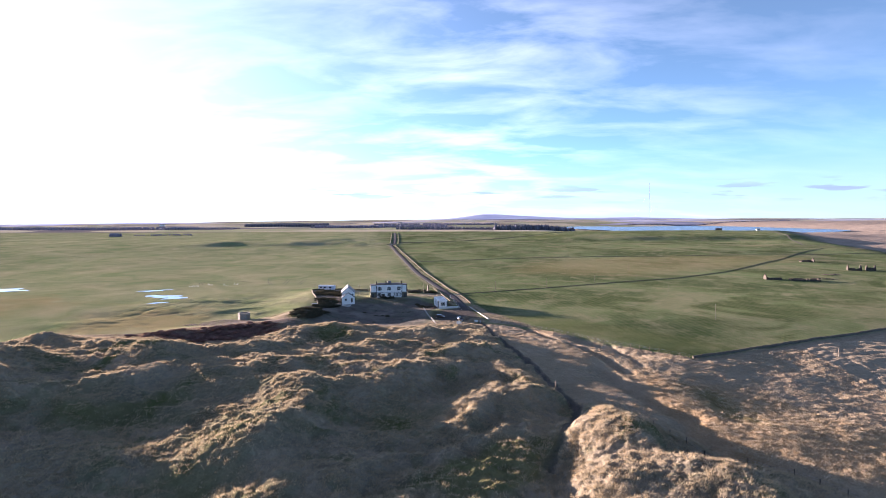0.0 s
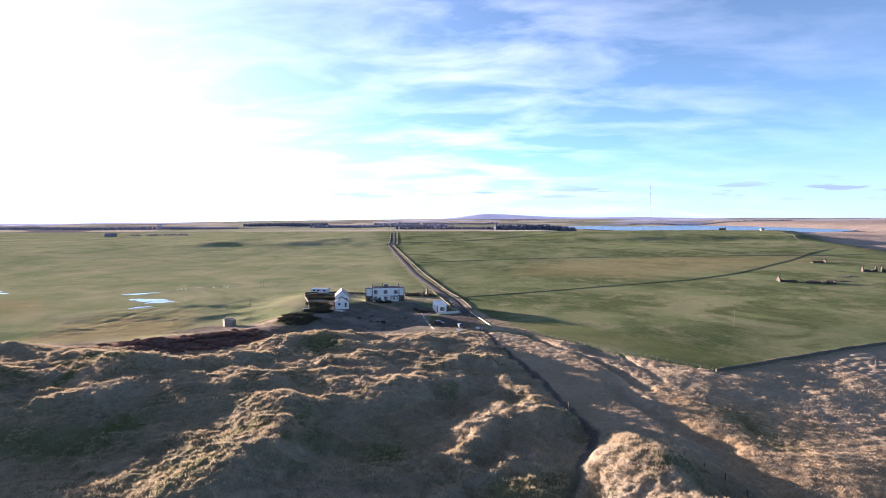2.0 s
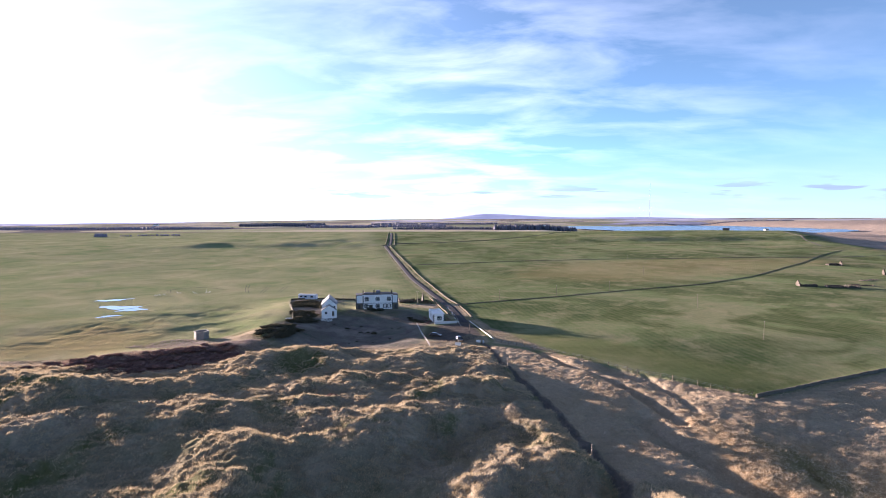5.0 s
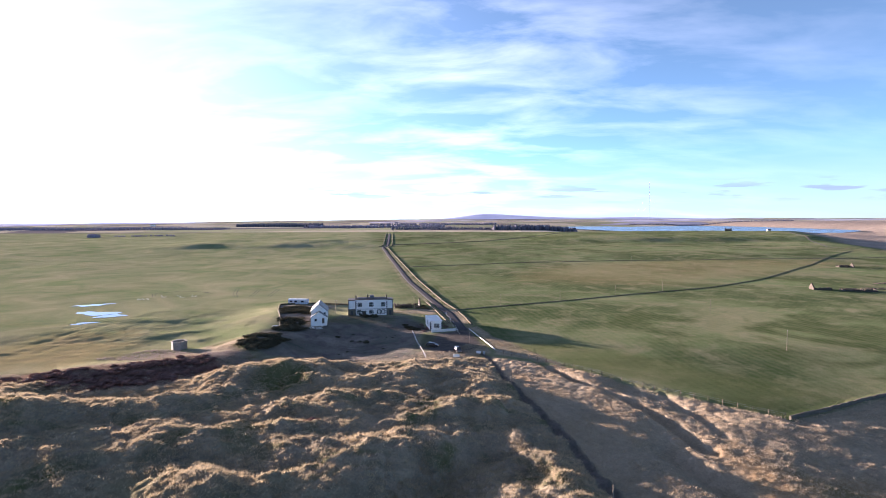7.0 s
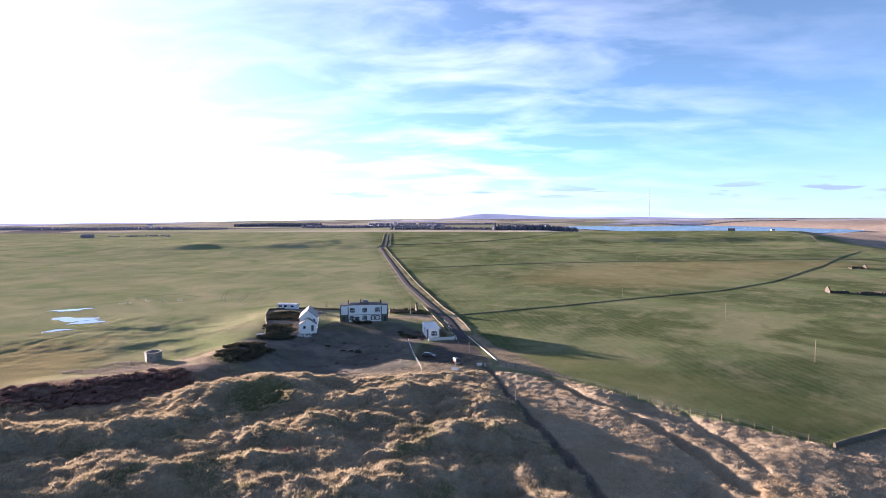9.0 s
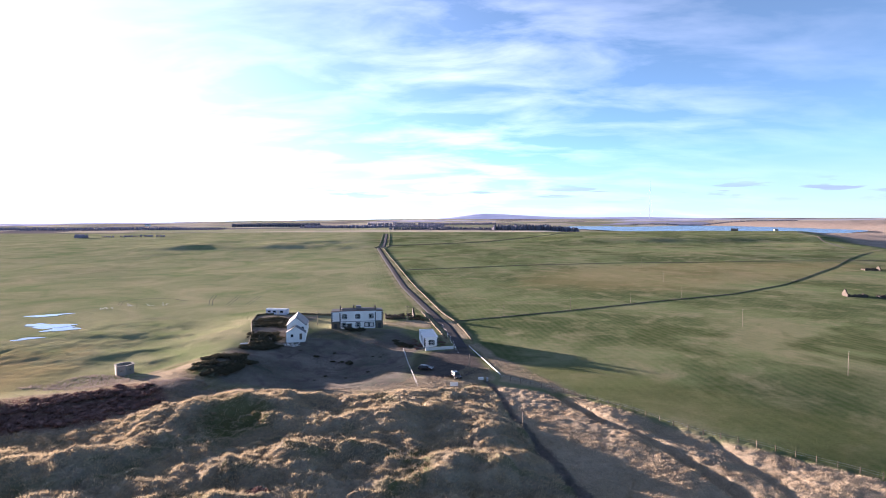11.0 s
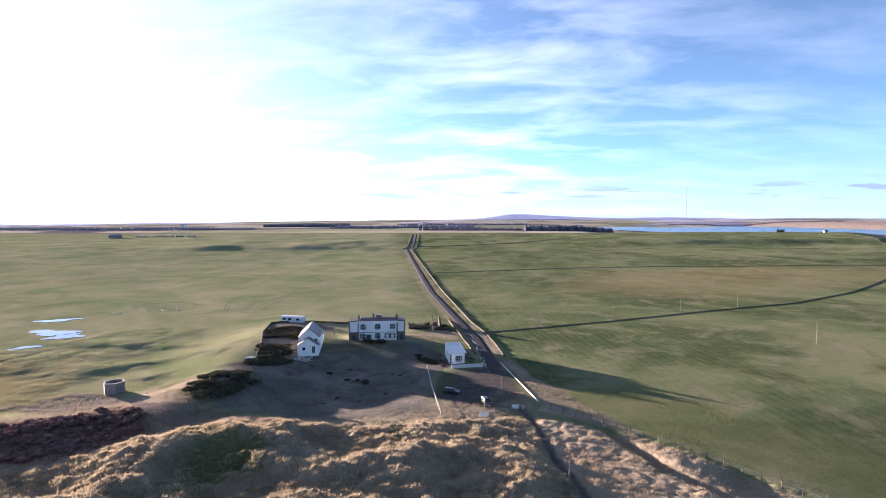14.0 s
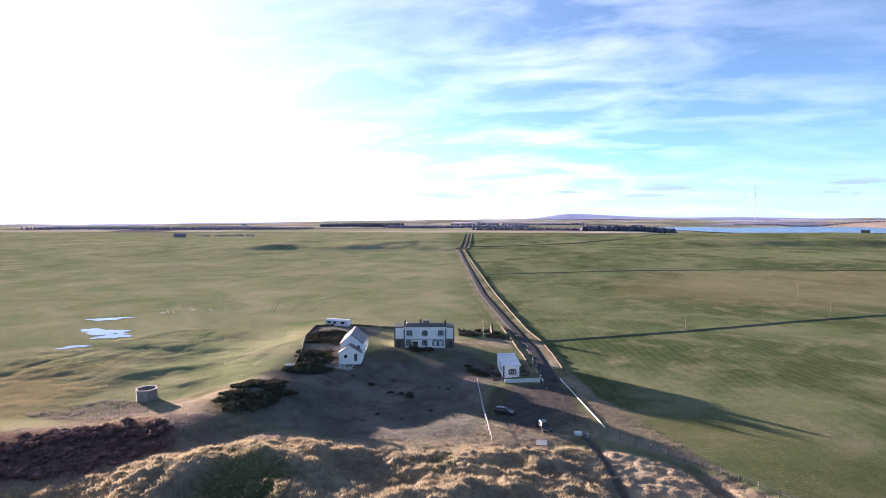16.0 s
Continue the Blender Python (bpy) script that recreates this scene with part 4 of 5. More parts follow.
def flat_block():
    s = thing("outbuilding", pose(-10.9, -22.3, -1.3, 0, 0, 11), "white flat-roofed outbuilding with black quoins beside the road", "building")
    w, d, t = 4.9, 13.4, 3.45
    bm = built(pierced, 0, w, -0.5, t, 0, 0.35, [(2.0, 3.2, 1.0, 2.3)])
    box(bm, w - 0.35, w, 0.35, d - 0.35, -0.5, t)
    box(bm, 0, w, d - 0.35, d, -0.5, t)
    for a, b in ((0.35, 2.0), (3.2, 6.2), (7.4, d - 0.35)):
        box(bm, 0, 0.35, a, b, -0.5, t)
    for a, b in ((2.0, 3.2), (6.2, 7.4)):
        box(bm, 0, 0.35, a, b, -0.5, 1.0)
        box(bm, 0, 0.35, a, b, 2.3, t)
    part("wall", bm, M_white, s)
    part("roof", built(box, 0.35, w - 0.35, 0.35, d - 0.35, t - 0.45, t - 0.3), M_white, s, "flat white roof behind a parapet")
    bm = built(box, -0.06, w + 0.06, -0.06, 0.4, t, t + 0.1)
    box(bm, -0.06, w + 0.06, d - 0.4, d + 0.06, t, t + 0.1)
    box(bm, -0.06, 0.4, 0.4, d - 0.4, t, t + 0.1)
    box(bm, w - 0.4, w + 0.06, 0.4, d - 0.4, t, t + 0.1)
    part("parapet_cap", bm, M_white, s)
    for x, side in ((0, 1), (w, -1)):
        quoins(s, x, side, 0.0, 0.0, t - 0.1, 0.45)
    window(s, 2.6, 1.0, 1.2, 1.3, 0.0)
    for a in (2.0, 6.2):
        wn = part("window", built(box, 0.14, 0.2, a, a + 1.2, 1.0, 2.3), M_glass, s)
        for b in (a - 0.25, a + 1.2):
            part("jamb", built(box, -0.03, 0.02, b, b + 0.25, 0.9, 2.3), M_dark, wn)
        part("lintel", built(box, -0.035, 0.02, a - 0.25, a + 1.45, 2.3, 2.5), M_dark, wn)


main_house()
cottage()
flat_block()


def pillbox():
    z = gz(-92.6, -56) - 0.15
    n, r = 6, 2.5
    ring = [(math.cos(radians(60 * k + 12)), math.sin(radians(60 * k + 12))) for k in range(n)]
    p = thing("pillbox", pose(-92.6, -55.5, z), "roofless hexagonal grey concrete pillbox in rough grass", "pillbox")
    for k in range(n):
        (x0, y0), (x1, y1) = ring[k], ring[(k + 1) % n]
        a = math.atan2(y1 - y0, x1 - x0)
        m = Matrix.Translation((x0 * r, y0 * r, 0)) @ Matrix.Rotation(a, 4, "Z")
        L = r
        bm = built(pierced, 0.0, L, -0.5, 2.75, 0.0, 0.38, [(L / 2 - 0.28, L / 2 + 0.28, 1.4, 1.68)] if k != 1 else [(L / 2 - 0.45, L / 2 + 0.45, 0, 1.8)])
        bm.transform(m)
        part("wall", bm, M_concrete, p)
    bm = bmesh.new()
    lo = [bm.verts.new((x * 0.86 * r, y * 0.86 * r, 1.9)) for x, y in ring]
    bm.faces.new(lo)
    part("floor_slab", bm, M_concrete, p)
    bm = bmesh.new()
    for k in range(n):
        (x0, y0), (x1, y1) = ring[k], ring[(k + 1) % n]
        for za, zb in ((2.75, 2.95),):
            q = [bm.verts.new((x * f * r, y * f * r, zz)) for x, y in ((x0, y0), (x1, y1)) for f in (1.06, 0.84) for zz in (za, zb)]
            for f in ((0, 1, 5, 4), (2, 3, 7, 6), (1, 3, 7, 5), (0, 2, 6, 4)):
                bm.faces.new([q[j] for j in f])
    part("rim", bm, M_concrete, p)


pillbox()


def caravan():
    x, y = -82.4, 27.6
    z = gz(x + 4, y) - 0.1
    c = thing("static_caravan", pose(x, y, z, 0, 0, -8), "pale blue static caravan behind the garden wall", "caravan")
    L, w = 9.4, 2.9
    bm = built(prism, [(0, 0.35), (w, 0.35), (w, 2.35), (w * 0.75, 2.68), (w * 0.25, 2.68), (0, 2.35)], "x", 0, L)
    part("body", bm, M_caravan, c)
    bm = built(prism, [(-0.08, 2.36), (w * 0.25, 2.70), (w * 0.75, 2.70), (w + 0.08, 2.36), (w * 0.75, 2.78), (w * 0.25, 2.78)], "x", -0.1, L + 0.1)
    part("roof", bm, M_board, c, "pale metal roof")
    for a in (0.8, 3.2, 6.6):
        part("window", built(box, a, a + 1.4, -0.03, 0.02, 1.2, 2.0), M_glass, c)
    part("door", built(box, 5.2, 5.95, -0.03, 0.02, 0.5, 2.2), M_plaster, c)
    for a in (0.6, L - 0.8):
        part("skirting", built(box, a, a + 0.3, 0.3, w - 0.3, -0.4, 0.36), M_darkwood, c)


caravan()


# ---- field walls ----
def stone_wall(pts, h, w, label, material=None, gap=1.3, ragged=0.16):
    """A dry-stone wall along a line: courses stepped by eye, an uneven top and a batter."""
    run = []
    for (x0, y0), (x1, y1) in zip(pts, pts[1:]):
        n = max(1, int(math.hypot(x1 - x0, y1 - y0) / gap))
        run += [(x0 + (x1 - x0) * k / n, y0 + (y1 - y0) * k / n) for k in range(n)]
    run.append(pts[-1])
    verts, faces, rows = [], [], []
    grade = land(*np.array(run, float).T)
    for k, (x, y) in enumerate(run):
        a, b = run[max(k - 1, 0)], run[min(k + 1, len(run) - 1)]
        t = Vector((b[0] - a[0], b[1] - a[1])).normalized()
        z, hh = float(grade[k]), h * random.uniform(1 - ragged, 1 + ragged)
        row = []
        for s, f in ((-0.5, -0.5), (-0.46, 0.35), (-0.36, 0.86), (-0.2, 1.0), (0.2, 1.02), (0.36, 0.86), (0.46, 0.35), (0.5, -0.5)):
            j = random.uniform(-0.09, 0.09)
            row.append(len(verts))
            verts.append((x + t.y * (w * s + j), y - t.x * (w * s + j), z + hh * f + random.uniform(-0.03, 0.03)))
        rows.append(row)
    for p, q in zip(rows, rows[1:]):
        for j in range(7):
            faces.append((p[j], p[j + 1], q[j + 1], q[j]))
    faces += [tuple(rows[0]), tuple(rows[-1][::-1])]
    ob = obj("stone_wall", verts, faces, material or M_wallstone)
    return tagged(ob, label, "wall")


stone_wall([(-0.7, 20.3), (20.3, 30.5), (52, 46), (98, 71), (151, 97), (203, 137), (290, 222), (350, 290), (420, 357)], 0.24, 0.36, "long grey dry-stone wall across green pasture")
stone_wall([(-39.5, 215), (58, 249), (165, 268), (334, 276), (480, 300)], 0.26, 0.6, "old dry-stone wall between two green fields", None, 3.0)
stone_wall([(-86, 472), (31, 551), (120, 660), (215, 805)], 0.5, 0.9, "distant dry-stone wall climbing to the brow", None, 6.0)
stone_wall([(5.6, -14), (3.0, 2), (-0.7, 20.3), (-6.5, 40), (-24.5, 123), (-56, 278), (-86, 428), (-84, 456), (-102, 610), (-125, 800)], 0.42, 0.65, "turf-covered stone wall following the farm road", M_bank, 1.5, 0.4)
stone_wall([(-3.6, -11), (-5.4, -4), (-8.2, 8), (-11.3, 22), (-16, 42)], 0.5, 0.4, "low tumbled stone wall beside the road", M_bank, 1.0, 0.5)
stone_wall([(-98, 434), (-96, 458), (-114, 610), (-137, 800)], 0.5, 0.9, "turf-covered stone wall across the road", M_bank, 5.0)
stone_wall([(73.5, -111), (101, -97), (165, -68.5), (260, -34), (400, 12)], 0.8, 0.6, "stone field dyke at the edge of brown rough ground", M_stone, 1.6)
stone_wall([(-66, -35), (-71, -18), (-78, 0), (-85.5, 25.5), (-72, 29), (-57, 30), (-48, 31)], 0.75, 0.4, "mossy garden boundary wall", M_bank)
stone_wall([(-10.2, -26.9), (-1.0, -25.6)], 1.0, 0.4, "low rendered wall in front of the outbuilding", M_plaster, 1.0, 0.02)


def white_rail():
    """The low white parapet along the yard's side of the road."""
    x0, y0, x1, y1 = 4.2, -21.8, 12.2, -54.5
    a = math.degrees(math.atan2(y1 - y0, x1 - x0))
    L = math.hypot(x1 - x0, y1 - y0)
    r = thing("parapet", pose(x0, y0, 0, 0, 0, a), "long low white-painted parapet beside the yard", "wall")
    n = 12
    for k in range(n):
        u0, u1 = L * k / n, L * (k + 1) / n - 0.03
        za = gz(x0 + (x1 - x0) * (k + 0.5) / n, y0 + (y1 - y0) * (k + 0.5) / n)
        part("block", built(box, u0, u1, -0.06, 0.06, za - 0.6, za + 0.2, 0.02), M_white, r)


white_rail()


def fence(pts, gap, h, label, rails, material, thick=0.06, group=""):
    """Posts, with rails or wires between them."""
    run = []
    for (x0, y0), (x1, y1) in zip(pts, pts[1:]):
        n = max(1, round(math.hypot(x1 - x0, y1 - y0) / gap))
        run += [(x0 + (x1 - x0) * k / n, y0 + (y1 - y0) * k / n) for k in range(n)]
    run.append(pts[-1])
    f = thing("fence", pose(run[0][0], run[0][1], gz(*run[0])), label, "fence")
    o = Vector((run[0][0], run[0][1], gz(*run[0])))
    tops = []
    me = None
    for x, y in run:
        z = gz(x, y)
        if me is None:
            ob = part("post", built(box, -thick, thick, -thick, thick, -0.5, h, 0.015), material, f)
            me = ob.data
        else:
            ob = new("post", me)
            ob.parent = f
        ob.location = Vector((x, y, z)) - o
        ob.rotation_euler = (random.uniform(-0.06, 0.06), random.uniform(-0.06, 0.06), random.uniform(0, 1))
        tops.append(Vector((x, y, z)) - o)
    for zz, r in rails:
        bm = bmesh.new()
        for p, q in zip(tops, tops[1:]):
            rod(bm, p + Vector((0, 0, zz)), q + Vector((0, 0, zz)), r, n=5)
        part("rail" if r > 0.03 else "wire", bm, material if r > 0.03 else M_galv, f)


fence([(-17.5, -25.3), (-13.9, -45), (-10.1, -64.3)], 3.0, 0.95, "pale wooden rail fence along the lawn", ((0.85, 0.045),), M_board, 0.05)
fence([(12, -58), (29, -71.5), (50, -93.5), (73, -110)], 3.2, 1.2, "wire fence with weathered posts at the field edge", ((1.0, 0.012), (0.6, 0.012)), M_darkwood, 0.06)
fence([(38, -168), (46, -181), (59, -187), (66, -197)], 3.5, 1.2, "old wire fence across the rough grass", ((1.0, 0.012), (0.6, 0.012)), M_darkwood, 0.07)
fence([(-57, 30.5), (-48, 32), (-30, 34)], 2.4, 1.1, "dark timber garden fence", ((0.9, 0.04), (0.5, 0.04)), M_darkwood, 0.06)


# ---- poles ----
def pole(x, y, h, r, label, arm=True):
    z = gz(x, y)
    p = thing("utility_pole", pose(x, y, z, 0, 0, random.uniform(0, 60)), label, "pole", "power line poles")
    part("shaft", built(rod, (0, 0, -0.6), (random.uniform(-0.06, 0.06), 0, h), r, r * 0.72), M_wood, p)
    if arm:
        part("crossarm", built(box, -0.6, 0.6, -0.06, 0.06, h - 0.45, h - 0.33), M_darkwood, p)
        for s in (-0.5, 0.5):
            part("insulator", built(rod, (s, 0, h - 0.33), (s, 0, h - 0.12), 0.05), M_board, p)
    else:
        part("cap", built(rod, (0, 0, h - 0.02), (0, 0, h + 0.06), r), M_galv, p)
    return p


for x, y, h in ((111.8, 10.6, 6.7), (107.3, -53.1, 6.6), (20.5, 31, 5.8), (52.5, 47.5, 5.8), (86, 66, 5.8), (118, 83, 5.8), (133, 148, 6.0), (150, 240, 6.0)):
    pole(x, y, h, 0.09, "tall weathered timber pole standing in green pasture", False)
pole(3.8, -50.6, 4.7, 0.11, "slim pale pole beside the gravel yard", False)
pole(-20.5, 20, 6.5, 0.13, "timber pole behind the white house")
pole(-54.3, 6, 5.5, 0.11, "timber pole between cottage and house")
for x, y in ((23.5, -150.2), (13.7, -93.0), (40, -186), (122, -106)):
    z = gz(x, y)
    single("marker_post", built(rod, (0, 0, -0.5), (0, 0, 2.9), 0.10, 0.09), M_wood, pose(x, y, z), "slim weathered marker post among dry grass", "post", "marker posts")


# ---- cars ----
def car(m, label, paint, tall):
    c = thing("car", m, label, "car", "parked cars")
    L, w, h = 4.2, 1.76, 1.48 + tall
    side = [(-2.1, 0.35), (-2.05, 0.75), (-1.95, 0.95), (-1.55, h - 0.12), (-1.3, h - 0.02), (0.2, h), (0.55, h - 0.08), (1.15, 0.98), (1.95, 0.82), (2.1, 0.62), (2.1, 0.35)]
    bm = bmesh.new()
    rows = []
    for f, inset in ((-0.5, 0.0), (-0.42, 0.0), (0.42, 0.0), (0.5, 0.0)):
        row = []
        for x, z in side:
            tuck = 0.16 * max(0, z - 0.95) / (h - 0.95) * w if abs(f) == 0.5 else 0.12 * max(0, z - 0.95) / (h - 0.95) * w
            y = f * w - math.copysign(tuck, f)
            row.append(bm.verts.new((x * (0.985 if abs(f) == 0.5 else 1.0), y, z - (0.03 if abs(f) == 0.5 and z > 0.9 else 0))))
        rows.append(row)
    for p, q in zip(rows, rows[1:]):
        for k in range(len(side)):
            j = (k + 1) % len(side)
            bm.faces.new((p[k], p[j], q[j], q[k]))
    bm.faces.new(rows[0][::-1])
    bm.faces.new(rows[-1])
    bmesh.ops.recalc_face_normals(bm, faces=bm.faces)
    part("body", bm, paint, c)
    for s in (-1, 1):
        y = s * (w / 2 - 0.085)
        yt = s * (w / 2 - 0.25)
        bm = bmesh.new()
        for pts in (((-1.5, 1.02), (-0.35, 1.02), (-0.35, h - 0.12), (-1.3, h - 0.14)), ((-0.28, 1.02), (0.95, 1.02), (0.42, h - 0.16), (-0.28, h - 0.12))):
            vs = [bm.verts.new((x, y + s * 0.055 if z < 1.1 else yt + s * 0.03, z)) for x, z in pts]
            bm.faces.new(vs)
        part("side_window", bm, M_glass, c)
        for x in (-1.3, 1.3):
            t = part("tyre", built(rod, (x, s * (w / 2 - 0.2), 0.32), (x, s * (w / 2 + 0.01), 0.32), 0.32, n=20), M_tyre, c)
            part("rim", built(rod, (x, s * (w / 2), 0.32), (x, s * (w / 2 + 0.02), 0.32), 0.21, n=14), M_chrome, t)
        part("headlight", built(box, 2.0, 2.11, s * 0.62 - 0.2, s * 0.62 + 0.2, 0.62, 0.76, 0.02), M_chrome, c)
        part("tail_light", built(box, -2.09, -1.98, s * 0.68 - 0.12, s * 0.68 + 0.12, 0.7, 0.92, 0.02), M_clay, c)
        part("mirror", built(box, 0.75, 0.9, s * (w / 2 + 0.06) - 0.1, s * (w / 2 + 0.06) + 0.1, 1.0, 1.14, 0.02), paint, c)
    for x0, z0, x1, z1, name in ((1.12, 1.0, 0.58, h - 0.1, "windscreen"), (-1.92, 1.0, -1.58, h - 0.16, "rear_window")):
        bm = bmesh.new()
        n = 0.03 if x0 > 0 else -0.03
        bm.faces.new([bm.verts.new(v) for v in ((x0 + n, -0.7, z0), (x0 + n, 0.7, z0), (x1 + n, 0.58, z1), (x1 + n, -0.58, z1))])
        part(name, bm, M_glass, c)
    part("number_plate", built(box, 2.1, 2.115, -0.26, 0.26, 0.45, 0.56), M_board, c)
    return c


car(pose(-8.8, -48.9, gz(-8.8, -48.9), 0, 0, -14), "black hatchback parked on the gravel yard", M_carpaint, 0.0)
car(pose(-0.1, -57.2, gz(-0.1, -57.2), 0, 0, -68), "dark estate car with pale bonnet parked by rough grass", M_carpaint, 0.15)


def sign_board():
    z = gz(-0.5, -66.5)
    s = thing("sign_board", pose(-0.5, -66.5, z, 0, 0, 4), "blank pale notice board on two wooden posts", "sign")
    part("board", built(box, -0.98, 0.98, -0.03, 0.03, 0.75, 1.75, 0.01), M_board, s)
    for x in (-0.85, 0.85):
        part("post", built(box, x - 0.05, x + 0.05, 0.03, 0.12, -0.4, 1.8), M_wood, s)


sign_board()
single("crate", built(box, -0.7, 0.7, -0.4, 0.4, -0.1, 0.65, 0.05), M_board, pose(6.6, -58.8, gz(6.6, -58.8), 0, 0, 12), "white plastic crate standing on rough grass", "crate")
single("oil_drum", built(rod, (0, 0, -0.05), (0, 0, 0.85), 0.3, n=16), M_galv, pose(8.3, -59.3, gz(8.3, -59.3)), "grey metal drum beside a white crate", "drum")


def upturned_boat():
    x, y = -69.0, -29.5
    bm = bmesh.new()
    rows = []
    for k in range(9):
        u = k / 8 * 2 - 1
        half = 0.62 * (1 - abs(u) ** 2.6) + 0.05
        keel = 0.62 * (1 - abs(u) ** 3 * 0.4)
        rows.append([bm.verts.new((u * 1.5, half * math.cos(a), max(keel * math.sin(a), -0.05))) for a in [math.pi * j / 8 for j in range(9)]])
    for p, q in zip(rows, rows[1:]):
        for j in range(8):
            bm.faces.new((p[j], p[j + 1], q[j + 1], q[j]))
    bm.faces.new(rows[0])
    bm.faces.new(rows[-1][::-1])
    single("boat", bm, M_white, pose(x, y, gz(x, y) + 0.02, 0, 0, 8), "small white boat upturned on the bank", "boat")


upturned_boat()
rng = random.Random(5)
for k in range(22):  # whitewashed stones along the road
    f = k / 21
    x, y = -5.6 + 5.9 * f + rng.uniform(-0.45, 0.45), 12.5 - 42 * f + rng.uniform(-1.5, 1.5)
    bm = bmesh.new()
    bmesh.ops.create_icosphere(bm, subdivisions=1, radius=rng.uniform(0.12, 0.28))
    for v in bm.verts:
        v.co *= rng.uniform(0.75, 1.25)
    single("white_stone", bm, M_white, pose(x, y, gz(x, y) + 0.08, 0, 0, rng.uniform(0, 90)), "whitewashed boulder marking the road edge", "stone", "white stones along the road")


def driftwood(x, y, n, spread_by, label):
    z = gz(x, y)
    d = thing("driftwood_pile", pose(x, y, z), label, "driftwood")
    for k in range(n):
        a, u, v = rng.uniform(0, 6.28), rng.uniform(-1, 1) * spread_by, rng.uniform(-0.5, 0.5) * spread_by
        L = rng.uniform(1.0, 1.0 + 0.7 * spread_by)
        part("branch", built(rod, (u, v, 0.0 + 0.1 * rng.random()), (u + L * math.cos(a), v + L * math.sin(a) * 0.6, rng.uniform(0.2, 0.6 + 0.6 * spread_by)), 0.07, 0.03, 6), M_board, d)


driftwood(-54.6, -24.2, 30, 2.4, "tangled heap of bleached driftwood before the cottage")
for x, y in ((-168, 48), (-165, 49), (-160, 57), (-150, 57), (-145, 60)):
    driftwood(x, y, 5, 1.4, "bleached driftwood scraps lying in the pasture")


M_ruin = surface("lichened_ruin_stone", (0.085, 0.07, 0.055), (0.04, 0.035, 0.03), 2.0, 0.95, 0.8, stain=(0.12, 0.10, 0.07))


def ruin(x, y, turn, L, W, h, label, gap_end=False, gables=(True, True)):
    z = gz(x, y) - 0.3
    r = thing("ruin", pose(x, y, z, 0, 0, turn), label, "ruin")
    rr = random.Random(int(x * 7 + y))
    for n, (u0, u1, yy) in enumerate(((0, L, 0), (0, L, W))):
        bm = bmesh.new()
        k, hh = 0, h * rr.uniform(0.5, 1.0)
        while k < u1:
            w = rr.uniform(0.4, 0.9)
            hh = min(max(hh + rr.uniform(-0.6, 0.6), 0.4), h)
            box(bm, k, min(k + w, u1), yy - 0.3, yy + 0.3, -0.3, hh)
            k += w
        part("side_wall", bm, M_ruin, r)
    for n, xx in enumerate((0, L)):
        bm = bmesh.new()
        k = -0.3
        while k < W + 0.3:
            hh = h + ((1 - abs(k / W - 0.5) * 2) * W * 0.4 if gables[n] else rr.uniform(-h * 0.6, 0))
            box(bm, xx - 0.3, xx + 0.3, k, k + 0.45, -0.3, hh + rr.uniform(-0.15, 0.15))
            k += 0.45
        part("gable_wall", bm, M_ruin, r)


ruin(207, 88, -12, 9, 5.5, 1.9, "roofless stone cottage ruin with standing gable", gables=(True, False))
ruin(221, 83.5, -12, 8, 4.5, 1.5, "low stone wall remains of a ruined byre", gables=(False, False))
ruin(231, 81, -14, 6, 5, 2.0, "square stone stub of a ruined farm building", gables=(False, False))
ruin(298, 141, -25, 8, 6, 2.3, "ruined stone cottage with two gables", gables=(True, True))
ruin(310, 138, -25, 5, 5, 2.6, "tall stone gable of a ruined steading", gables=(True, True))
ruin(303, 206, -10, 10, 5, 1.8, "ruined stone croft in green pasture", gables=(False, True))
ruin(-30, 25, 10, 12, 6, 1.9, "ruined stone outbuilding behind the white house", gables=(False, True))
ruin(240, 92, -14, 12, 3, 0.8, "tumbled stone wall footings in grass", gables=(False, False))
ruin(262, 112, 20, 14, 3, 0.8, "tumbled stone enclosure in grass", gables=(False, False))
single("white_slab", built(prism, [(-0.7, 0), (0.7, 0), (0.45, 1.5), (0, 2.0), (-0.4, 1.5)], "y", -0.2, 0.2), M_plaster, pose(-19.0, 33, gz(-19.0, 33) - 0.1, 0, 0, 30), "leftover whitewashed gable stub behind the house", "ruin")


def far_house(x, y, turn, L, W, eave, top, wall, roof, label):
    z = gz(x, y) - 0.3
    h = thing("farmhouse", pose(x, y, z, 0, 0, turn), label, "house", "far houses")
    bm = built(prism, [(-W / 2, 0), (W / 2, 0), (W / 2, eave), (0, top), (-W / 2, eave)], "x", -L / 2, L / 2)
    part("wall", bm, wall, h)
    for s in (-1, 1):
        bm = built(prism, [(s * (W / 2 + 0.3), eave - 0.2), (0, top + 0.05), (0, top + 0.3), (s * (W / 2 + 0.3), eave + 0.05)], "x", -L / 2 - 0.2, L / 2 + 0.2)
        part("roof_slope", bm, roof, h)
    for xx in (-L / 2 + 0.6, L / 2 - 0.6):
        part("chimney", built(box, xx - 0.5, xx + 0.5, -0.4, 0.4, top - 0.5, top + 1.3), M_stone, h)
    for k in (-0.3, 0, 0.3):
        part("window", built(box, k * L - 0.5, k * L + 0.5, -W / 2 - 0.04, -W / 2 + 0.02, 1.0, 2.4), M_glass, h)


far_house(547, 880, -30, 12, 6, 2.4, 4.6, M_darkslate, M_darkslate, "dark stone farmhouse on the skyline brow")
far_house(642, 905, 0, 7, 5, 2.2, 4, M_white, M_slate, "tiny white cottage on a green knoll")


